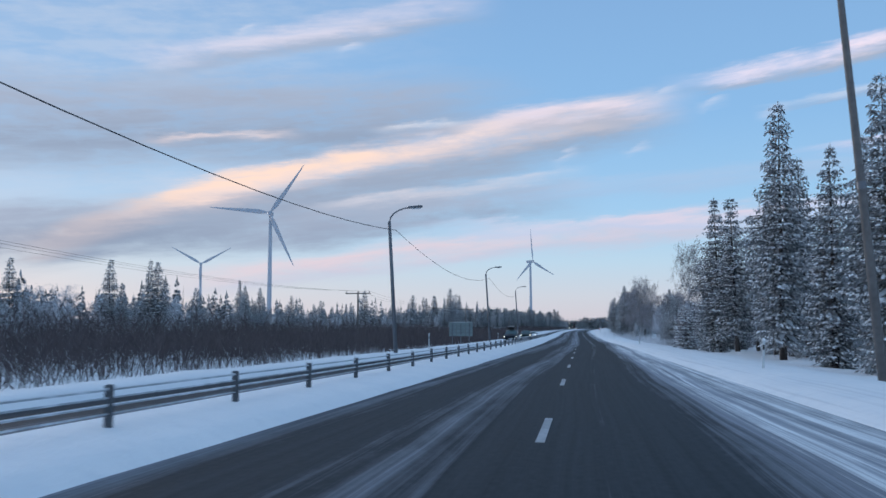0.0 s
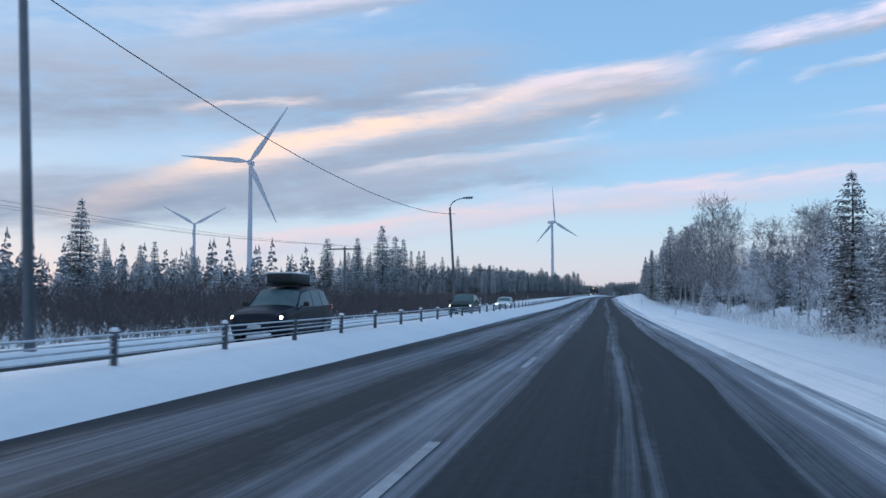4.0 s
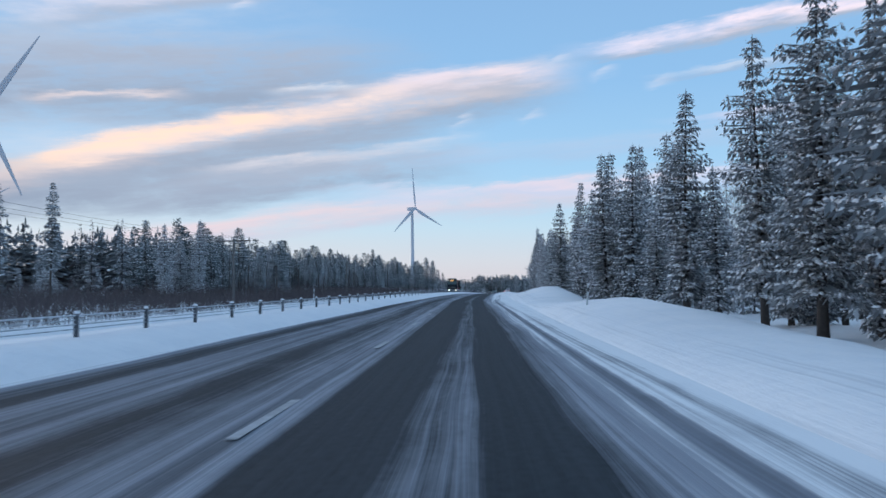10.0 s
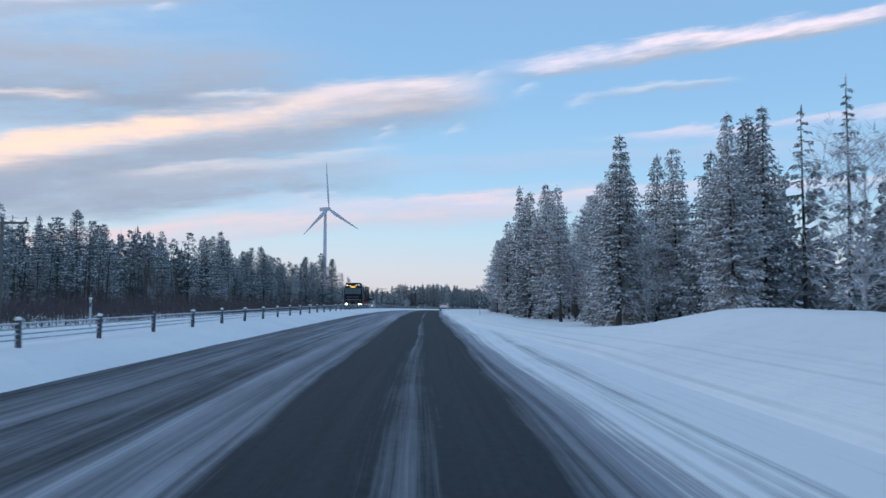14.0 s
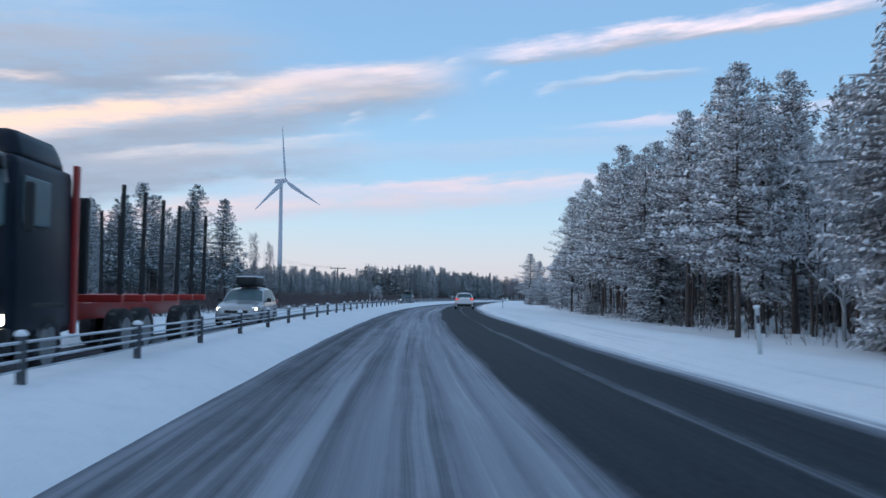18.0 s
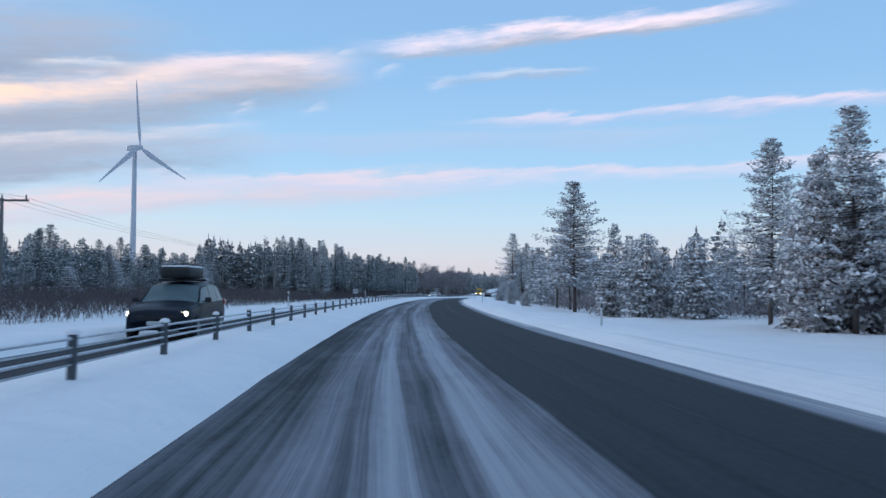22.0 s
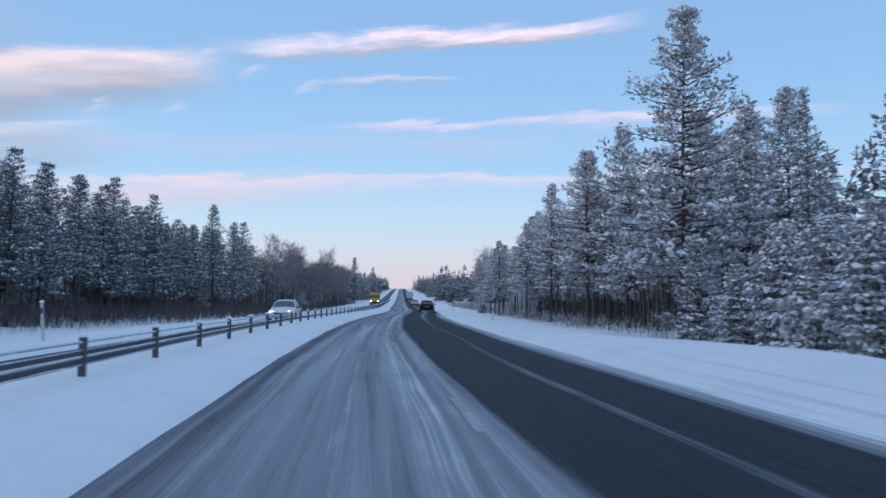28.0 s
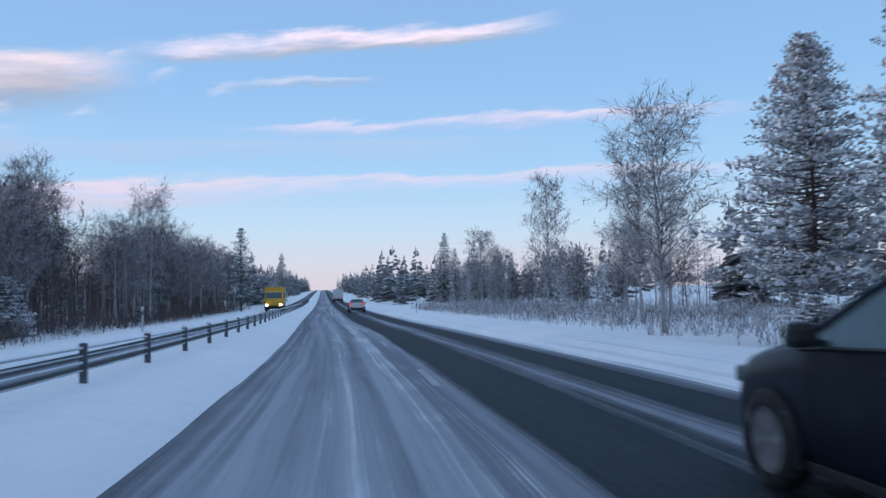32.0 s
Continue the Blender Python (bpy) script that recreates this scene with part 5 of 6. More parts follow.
# trees that stand out at the forest's edge
FEATURED = {
    "spruce": [(60.5, 14.0, 17.9, 1, 1.0), (48.5, 14.0, 12.2, 0, 1.1), (40, 14, 13.6, 4, 1.0), (85.4, 13.7, 15.1, 0, 1.15), (82, 14.8, 14.5, 3, 1.15), (84.8, 24.5, 16, 2, 1.0), (66, 17, 15, 4, 1.0), (74, 16.5, 12.5, 1, 1.0),
               (90, 13.4, 6.5, 4, 1.2), (127.2, 14, 7.6, 4, 1.2), (137.7, 14.5, 8.6, 0, 1.3), (133, 15.5, 7.4, 1, 1.2), (116, 13.2, 6.0, 0, 1.2), (120.3, 13.0, 5.4, 4, 1.3), (124, 13.6, 5.6, 1, 1.2),
               (251.6, 13.9, 14.7, 4, 1.15), (256.8, 17.5, 15.2, 0, 1.2), (254, 15.5, 12.5, 1, 1.2), (262, 17.0, 12.5, 2, 1.1), (258.6, 13.5, 11.9, 3, 1.1), (248, 18.5, 12.0, 4, 1.0), (268.3, 15.0, 12.8, 3, 1.0),
               (279, 14.3, 12.9, 5, 1.25), (290.3, 16, 12.6, 1, 1.0), (284.9, 14.0, 7.0, 0, 1.1), (301.5, 13.5, 12.6, 4, 1.1), (298.5, 15, 13.2, 0, 1.1), (313.5, 16.4, 12.2, 3, 1.15), (310, 18.2, 15.0, 1, 1.0), (312.5, 19.0, 12.5, 5, 1.0),
               (326, 17.2, 16.7, 5, 1.1), (325, 14.1, 12.9, 2, 1.1), (323.8, 15.6, 12.3, 5, 1.0), (337.5, 12.8, 11.4, 0, 1.05), (333, 16.5, 11.0, 2, 1.0), (345.9, 17.8, 11.5, 1, 1.0), (379.9, 13.8, 11.8, 3, 1.0), (369.9, 17.8, 10.7, 3, 1.0), (382.4, 15.2, 11.3, 2, 1.0),
               (431.4, 13.5, 15.8, 5, 1.0), (431, 15.2, 11.6, 2, 1.0), (418.5, 13.0, 13.4, 4, 1.1), (421, 15.5, 14.0, 0, 1.1), (933.9, 22.4, 10.5, 0, 1.0), (990, 25.4, 15.9, 4, 1.2), (964, 24, 11.0, 1, 1.0), (1021, -11.9, 12.8, 1, 1.1), (1044, -13.5, 11.0, 0, 1.1),
               (217.6, -32.4, 12.6, 4, 1.15), (220.2, -37, 10.7, 0, 1.2), (224.5, -43.5, 11.0, 1, 1.2), (223.7, -32.0, 11.2, 3, 1.1), (228.1, -31.6, 11.1, 5, 1.1), (210.2, -36, 7.0, 4, 1.1), (147.8, -37.6, 8.8, 0, 1.1), (178, -84, 11.0, 1, 1.1), (485, 14.0, 9.0, 4, 1.2)],
    "frosted_spruce": [(334, 18, 12.5, 0, 0.9), (351, 20.5, 12.5, 1, 1.0), (427.3, 13.7, 14.2, 2, 1.0), (446.1, 13.0, 12.9, 0, 1.1), (443.6, 14.9, 13.1, 2, 1.0), (458, 14.0, 12.9, 1, 1.1), (410, 14.0, 13.0, 1, 1.1), (400, 13.5, 11.5, 2, 1.0), (493.8, 15.1, 12.7, 1, 1.1)],
    "slim_spruce": [(301.4, -53.4, 12.4, 0, 1.1), (303, -51.0, 13.3, 1, 1.2), (304.3, -55.0, 13.2, 2, 1.0), (301.3, -47.0, 12.5, 1, 1.1), (300.8, -45.0, 12.3, 2, 1.1), (302.3, -44.0, 12.5, 0, 1.0), (303.3, -41.0, 9.5, 1, 1.1), (302.8, -39.0, 10.8, 0, 1.0), (305.5, -35.6, 11.2, 0, 1.0)],
    "pine": [(545, 17.2, 14.5, 3, 0.85), (468.8, 12.9, 11.9, 3, 0.8), (501.2, 15.3, 14.0, 1, 0.85), (505.9, 14.2, 13.3, 3, 0.85), (504.6, 17, 13.8, 2, 0.9), (517.6, 15, 13.4, 0, 0.85), (524.6, 14, 12.4, 1, 0.85), (489, 16.5, 13.0, 2, 0.9), (481, 14.5, 12.5, 0, 0.9), (474, 14.5, 12.5, 3, 0.9),
             (606.7, 11.9, 10.3, 1, 1.05), (620.0, 13.7, 9.4, 3, 0.95), (627.5, 13.5, 6.3, 2, 1.15), (692.5, 16, 8.4, 0, 0.9), (646.9, 15.5, 5.0, 2, 0.9), (658.9, 15.5, 5.2, 0, 0.9), (758, 16.5, 14.4, 3, 0.85), (765, 15, 13.8, 2, 0.85), (572, 16.5, 9.0, 1, 0.85), (581, 17, 9.2, 3, 0.85), (563, 17, 9.2, 0, 0.85),
             (735.5, 12.8, 15.3, 1, 1.0), (743.1, 19, 12.5, 3, 0.95), (735, 17.5, 11.5, 2, 0.9), (760.1, 14, 13.0, 0, 0.9), (771.3, 13.2, 12.1, 2, 0.85), (799, 15.7, 12.6, 0, 0.8), (802.2, 15.1, 12.3, 1, 0.75), (809.3, 11.8, 9.8, 3, 0.8), (819.2, 12.2, 9.5, 0, 0.75), (824.3, 12.1, 9.0, 1, 0.95), (820.8, 13.5, 9.2, 2, 0.9), (787.7, 13, 10.2, 2, 0.8)],
    "dark_pine": [(519.9, -26.1, 12.9, 1, 1.1), (523.8, -24.2, 11.9, 0, 1.1), (514.1, -24.3, 11.5, 2, 1.0), (527.6, -24.9, 12.0, 1, 0.9), (468.8, -32.8, 12.7, 0, 0.9), (452.5, -28.2, 10.3, 2, 1.0), (505.7, -38.5, 11.8, 1, 1.0), (387, -39.9, 9.1, 0, 1.0), (717.8, -54.2, 10.8, 2, 1.1),
                  (728.1, 15, 9.8, 2, 0.5), (751.1, -24, 10.9, 0, 1.0), (755.6, -24, 10.3, 1, 1.0), (762.1, -24, 10.8, 2, 1.0), (772.4, -25.3, 12.3, 1, 1.0), (780.1, -24, 11.8, 0, 1.0), (792.4, -21.5, 12.3, 2, 1.0), (798.6, -20.5, 10.9, 1, 0.9), (810.2, -22, 11.9, 0, 1.0), (940.2, -14.6, 13.3, 1, 1.0)],
    "birch": [(107.1, 13.5, 11.9, 3, 0.6), (191.9, 14, 12.8, 2, 0.8), (196, 16.5, 11.5, 3, 0.7), (208.1, 13.5, 11.0, 0, 0.8), (222.1, 13.8, 11.7, 1, 0.75), (214, 16, 12.0, 2, 0.8), (233.8, 14, 11.4, 3, 0.8), (838, 13.3, 10.1, 2, 1.05), (849.8, 17, 9.0, 1, 0.9), (864.3, 15.3, 10.7, 0, 0.8), (871, 28.0, 10, 1, 1.0), (905.5, 17.9, 10.0, 1, 0.9),
              (833.5, -21.4, 11.4, 0, 0.8), (841.5, -20.4, 10.7, 2, 0.7), (861.6, -21.2, 11.6, 1, 0.7), (882.5, -17.4, 11.7, 3, 0.7), (912, -17, 9.5, 2, 0.8), (539.6, -24.8, 9.0, 0, 0.4), (545, -24.5, 8.0, 1, 0.35)],
    "young_spruce": [(183.9, 12.5, 3.6, 0, 1.0), (678.5, 10, 2.7, 1, 1.1), (645, 10, 1.5, 2, 1.1), (630.5, 10.5, 1.7, 0, 1.2), (97, 12, 5.0, 1, 1.2), (507.4, 13.2, 2.4, 0, 1.3), (594.4, 12.0, 3.6, 1, 1.1), (592.9, 14.0, 5.6, 2, 1.0), (614.6, 18.0, 6.7, 0, 1.0), (721.1, 12.0, 4.2, 2, 1.15), (726.1, 13.0, 4.6, 1, 1.15), (727.6, 12.0, 3.0, 0, 1.1), (717, 10.8, 3.9, 0, 1.1), (711, 12.5, 4.4, 0, 1.0),
                     (632.7, -25.1, 4.2, 1, 1.2), (852.9, -19.8, 3.7, 2, 1.5), (822, 10.6, 1.6, 1, 1.5)],
    "young_pine": [(619.4, 18, 8.0, 0, 1.0), (593.9, 15.5, 4.6, 1, 1.0), (733, 12.6, 4.6, 0, 1.1), (546.1, 15, 7.1, 1, 1.0), (638, 13, 5.6, 2, 1.0)],
}
for name, rows in FEATURED.items():
    for s, u, h, pick, wide in rows:
        tree(name, s, u, h, pick, wide)

# the woods, stretch by stretch
FSP, SPR, SLIM, YSP, PIN, YPI, BIR, FRO, WIL, DPI = "frosted_spruce", "spruce", "slim_spruce", "young_spruce", "pine", "young_pine", "birch", "frosted_birch", "bare_thicket", "dark_pine"
grove(30, 100, 16, 34, 4.4, [(SPR, 6, 10, 14), (FRO, 2, 7, 10), (YSP, 2, 3, 6)], 1)
grove(98, 160, 14, 30, 4.8, [(FRO, 5, 5, 8), (BIR, 3, 8, 11), (SPR, 2, 6, 9), (YSP, 3, 2.5, 5)], 2)
grove(160, 240, 17, 32, 5.0, [(FRO, 4, 5, 8), (BIR, 5, 7, 10), (SPR, 2, 6, 9), (YSP, 3, 2.5, 5)], 22)
grove(245, 400, 14.5, 32, 4.0, [(SPR, 5, 8, 12), (FSP, 3, 8, 12), (FRO, 4, 6, 9), (SLIM, 1, 9, 12), (YSP, 2, 2, 5)], 3)
grove(400, 472, 14.5, 32, 3.8, [(FSP, 6, 9, 12.5), (PIN, 2, 10, 12.5), (FRO, 5, 7, 11), (YSP, 2, 3, 6)], 4)
grove(472, 528, 15, 32, 3.9, [(PIN, 8, 11, 13.5), (SPR, 2, 9, 12), (FRO, 2, 6, 10), (YSP, 1, 2, 4)], 34)
grove(530, 556, 17, 32, 4.0, [(YSP, 4, 4, 7), (YPI, 5, 5, 8), (FRO, 2, 5, 7)], 35)
grove(556, 602, 15.5, 34, 4.0, [(YSP, 5, 5, 8), (YPI, 5, 5.5, 8.5), (FRO, 2, 5, 7)], 25)
grove(600, 716, 15.5, 40, 3.9, [(YPI, 8, 3.8, 6.0), (FSP, 3, 4, 6.5), (FRO, 3, 3.5, 5.5), (YSP, 3, 2.5, 5)], 5)
grove(733, 790, 14.5, 34, 3.6, [(PIN, 8, 9.5, 12), (FRO, 1, 5, 8), (YSP, 1, 2, 3.5)], 6)
grove(788, 829, 13.5, 32, 3.9, [(PIN, 7, 8.5, 11), (FRO, 2, 4, 7), (YSP, 2, 2, 3.5)], 26)
grove(868, 1000, 24, 50, 5.6, [(BIR, 5, 6, 10), (WIL, 5, 4, 7), (FRO, 2, 4, 6), (SPR, 2, 7, 10)], 7)
grove(40, 190, -80, -40, 5.2, [(SPR, 8, 5.0, 8.5), (FRO, 1, 4, 5), (YSP, 2, 3, 5)], 8, rows=9)
grove(192, 234, -56, -30, 4.2, [(SPR, 6, 6, 9.5), (YSP, 3, 3, 6), (FRO, 2, 4, 6)], 9)
grove(236, 330, -66, -40, 5.4, [(SPR, 3, 4, 6), (YSP, 3, 2.5, 4.5), (WIL, 3, 3, 5)], 10)
grove(320, 440, -50, -29, 3.1, [(DPI, 6, 7.5, 10), (FSP, 2, 7, 9.5), (SPR, 3, 7, 10), (YSP, 1, 2.5, 5)], 11)
grove(440, 530, -47, -26, 3.1, [(DPI, 7, 8.5, 11.5), (SPR, 3, 7, 10), (FSP, 1, 7, 10), (YSP, 1, 2.5, 5)], 15)
grove(535, 700, -60, -37, 3.3, [(DPI, 7, 6, 8), (SPR, 3, 5, 8), (YSP, 1, 3, 5)], 12)
grove(690, 842, -48, -25, 3.2, [(DPI, 8, 9.5, 12), (SPR, 3, 9, 12), (FSP, 1, 9, 12)], 13)
grove(846, 1010, -38, -19, 3.5, [(BIR, 6, 8, 11.5), (WIL, 7, 6, 10), (SPR, 1, 7, 10)], 14)


# ---------- far woods and thickets ----------
FAR = [far_crown(11, 2.0, 300), far_crown(10, 1.8, 301), far_crown(12, 2.2, 302, 11), far_crown(11, 2.3, 303, 9, 5, True), far_crown(10, 2.2, 304, 9, 6, True)]
FAR_BARE = [bare_crown(9, 2.2, 310 + k, BIRCH_MATS, 0.15, 11, 0.5, 5) for k in range(2)]


def far_wood(s0, s1, u0, u1, step, protos, hmin, hmax, seed, label):
    R = random.Random(seed)
    n = int(abs((s1 - s0) * (u1 - u0)) / (step * step))
    places = []
    for i in range(n):
        s, u = R.uniform(s0, s1), R.uniform(u0, u1)
        z = R.uniform(hmin, hmax)
        w = z * R.uniform(1.2, 1.75)
        places.append((R.randrange(len(protos)), Matrix.Translation(ground_at(s, u)) @ pose(0, 0, 0, 0, 0, R.uniform(0, 360)) @ Matrix.Diagonal((w, w, z, 1))))
    joined("distant_wood", protos, places, label, "forest")


far_wood(20, 420, 33, 75, 6.6, FAR, 0.8, 1.15, 401, "dense snowy conifer forest behind the verge")
far_wood(400, 880, 34, 80, 7.4, FAR, 0.7, 1.0, 402, "dense snowy conifer forest behind the verge")
far_wood(985, 1700, 14, 70, 10.0, FAR, 0.8, 1.25, 403, "distant snowy forest along the straight road")
far_wood(1010, 1700, -60, -15, 9.0, FAR, 0.8, 1.25, 404, "distant snowy forest along the straight road")
far_wood(20, 330, -112, -60, 5.6, FAR, 0.5, 0.72, 405, "dark spruce forest beyond the thickets")
far_wood(330, 560, -86, -46, 5.0, FAR, 0.72, 0.92, 406, "dense mixed conifer forest beside the oncoming lane")
far_wood(540, 900, -106, -56, 5.6, FAR, 0.65, 0.85, 407, "dense mixed conifer forest beside the oncoming lane")
far_wood(900, 1100, -110, -44, 9.0, FAR_BARE + FAR[:2], 0.8, 1.1, 408, "bare birch wood with scattered spruces")
far_wood(1000, 2300, -700, -70, 46.0, FAR, 0.9, 1.4, 409, "far forested skyline")
far_wood(900, 2300, 80, 600, 46.0, FAR, 0.9, 1.4, 410, "far forested skyline")


def thicket(s0, s1, u0, u1, n, h, seed, mats, label):
    """Low brushwood: thin shoots rising in loose tufts, forking into fine twigs."""
    G = Grow(seed)
    R = G.r
    for _ in range(n):
        s, u = R.uniform(s0, s1), R.uniform(u0, u1)
        foot = ground_at(s, u)
        tall = h * R.uniform(0.35, 1.15)
        for _ in range(5):
            base = foot + Vector((R.gauss(0, 0.55), R.gauss(0, 0.55), -0.1))
            a = R.uniform(0, 6.28)
            lean = R.uniform(0.05, 0.85)
            d = Vector((math.cos(a) * lean, math.sin(a) * lean, 1)).normalized()
            tip = base + d * tall * R.uniform(0.5, 1.0)
            x = Vector((-d.y, d.x, 0)).normalized()
            G.kite(base, tip, x * 0.013, 0, 0.12)
            for _ in range(5):
                b = base.lerp(tip, R.uniform(0.2, 0.95))
                e = b + (d * 0.9 + Vector((R.uniform(-0.9, 0.9), R.uniform(-0.9, 0.9), R.uniform(-0.1, 0.5)))).normalized() * tall * R.uniform(0.16, 0.42)
                y = (e - b).cross(Vector((R.uniform(-1, 1), R.uniform(-1, 1), 0.4))).normalized()
                G.kite(b, e, y * R.uniform(0.008, 0.022), 1 if R.random() < 0.6 else 0, 0.3)
    ob = new("brushwood", G.mesh("brushwood", mats))
    tagged(ob, label, "brushwood", kind="stuff")


thicket(5, 200, -38, -14.5, 5000, 3.0, 501, [TWIGS, BROWN_TWIGS], "dense brown leafless willow brush in the ditch")
thicket(200, 330, -42, -18, 2800, 2.2, 502, [TWIGS, BROWN_TWIGS], "brown-grey leafless brush along the oncoming lane")
thicket(330, 560, -29, -18, 2600, 2.3, 503, [TWIGS, BROWN_TWIGS], "brown leafless brush at the forest edge")
thicket(320, 540, -42, -27, 1500, 2.6, 511, [TWIGS, BROWN_TWIGS], "dark brown undergrowth below the conifers")
thicket(690, 850, -46, -26, 1200, 2.4, 512, [TWIGS, BROWN_TWIGS], "dark brown undergrowth below the conifers")
thicket(560, 760, -38, -19, 3400, 2.2, 504, [TWIGS, BROWN_TWIGS], "brown leafless brush at the forest edge")
thicket(760, 960, -25, -15.5, 1500, 2.0, 505, [TWIGS, BROWN_TWIGS], "brown leafless brush at the forest edge")
thicket(100, 240, 11, 15, 260, 1.6, 506, [FROST, FROST_LIGHT], "frost-white brush below the trees")
thicket(590, 722, 13.5, 24, 1500, 1.9, 507, [WITHERED, RIMED], "grey frosted brush below the trees")
thicket(842, 940, 12.5, 30, 1300, 1.7, 508, [WITHERED, FROST], "frosted brush over the open field")
thicket(735, 840, 11.8, 26, 1100, 1.2, 510, [WITHERED, FROST], "low brown brush under the pines")
thicket(440, 560, 13, 17, 200, 1.2, 509, [TWIGS, FROST], "low frosted brush under the pines")


def trunks(s0, s1, u0, u1, n, h, seed, label):
    """Bare lower stems standing close together in the shade of the crowns."""
    G = Grow(seed)
    R = G.r
    for _ in range(n):
        p = ground_at(R.uniform(s0, s1), R.uniform(u0, u1))
        r = R.uniform(0.05, 0.12)
        G.stick(p + Vector((0, 0, -0.3)), p + Vector((R.uniform(-0.3, 0.3), R.uniform(-0.3, 0.3), h * R.uniform(0.7, 1.1))), r, 0, r * 0.6)
    tagged(new("tree_stems", G.mesh("tree_stems", [PINE_BARK])), label, "forest", kind="stuff")


trunks(730, 815, 14.5, 34, 620, 4.2, 601, "close brown pine stems under the snowy crowns")
trunks(690, 850, -48, -26, 800, 5.0, 602, "close brown pine stems under the snowy crowns")
trunks(410, 530, 15, 32, 520, 6.0, 603, "close brown pine stems under the snowy crowns")
trunks(330, 530, -46, -27, 600, 5.0, 604, "close brown conifer stems under the snowy crowns")
trunks(846, 1010, -40, -20, 600, 5.0, 605, "close grey-brown birch stems beside the oncoming lane")


# ---------- lane marks ----------
def lane_marks():
    bm = box(0.12, 3.0, 0.008, 0.0)
    me = bpy.data.meshes.new("lane_mark")
    bm.to_mesh(me)
    bm.free()
    me.materials.append(LINE)
    for i in range(76):
        s = -11.5 + 12.0 * i
        m = Matrix.Translation(spot(s, 0.0, 0.006)) @ pose(0, 0, 0, 0, 0, turn_at(s))
        if 325 < s < 690:
            continue
        part("lane_mark", me, None, road, m=m)


lane_marks()


# ---------- vehicles ----------
def ring_of(row):
    """Half a cross-section of a car's skin, from the sill up to the roof's middle."""
    y, zf, zb, zt, w, rw, _ = row
    return [(w * 0.84, y, zf), (w * 0.95, y, zf + 0.05), (w * 0.99, y, zf + 0.14), (w, y, zf + (zb - zf) * 0.55), (w * 0.995, y, zf + (zb - zf) * 0.80), (w * 0.965, y, zb), (rw + (w * 0.96 - rw) * 0.14, y, zt - (zt - zb) * 0.16),
            (rw * 0.93, y, zt - 0.045), (rw * 0.78, y, zt - 0.014), (rw * 0.4, y, zt + 0.012), (0, y, zt + 0.018)]


BELT = 5


def refined(stations, n=4):
    """The stations with smooth ones between them."""
    rows = []
    for i in range(len(stations) - 1):
        p = [stations[max(i - 1, 0)], stations[i], stations[i + 1], stations[min(i + 2, len(stations) - 1)]]
        for k in range(n):
            t = k / n
            row = []
            for c in range(6):
                a, b, d, e = (q[c] for q in p)
                if c == 0:
                    row.append(b + (d - b) * t)
                    continue
                m0, m1 = ((d - a) * 0.5 if (d - b) * (b - a) > 0 else 0.0), ((e - b) * 0.5 if (e - d) * (d - b) > 0 else 0.0)
                lim = 1.5 * abs(d - b)
                m0, m1 = max(-lim, min(lim, m0)), max(-lim, min(lim, m1))
                row.append((2 * t**3 - 3 * t**2 + 1) * b + (t**3 - 2 * t**2 + t) * m0 + (3 * t**2 - 2 * t**3) * d + (t**3 - t**2) * m1)
            rows.append((*row, stations[i][6]))
    return rows + [stations[-1]]


def station_at(stations, y):
    rows = refined(stations)
    return min(rows, key=lambda r: abs(r[0] - y))


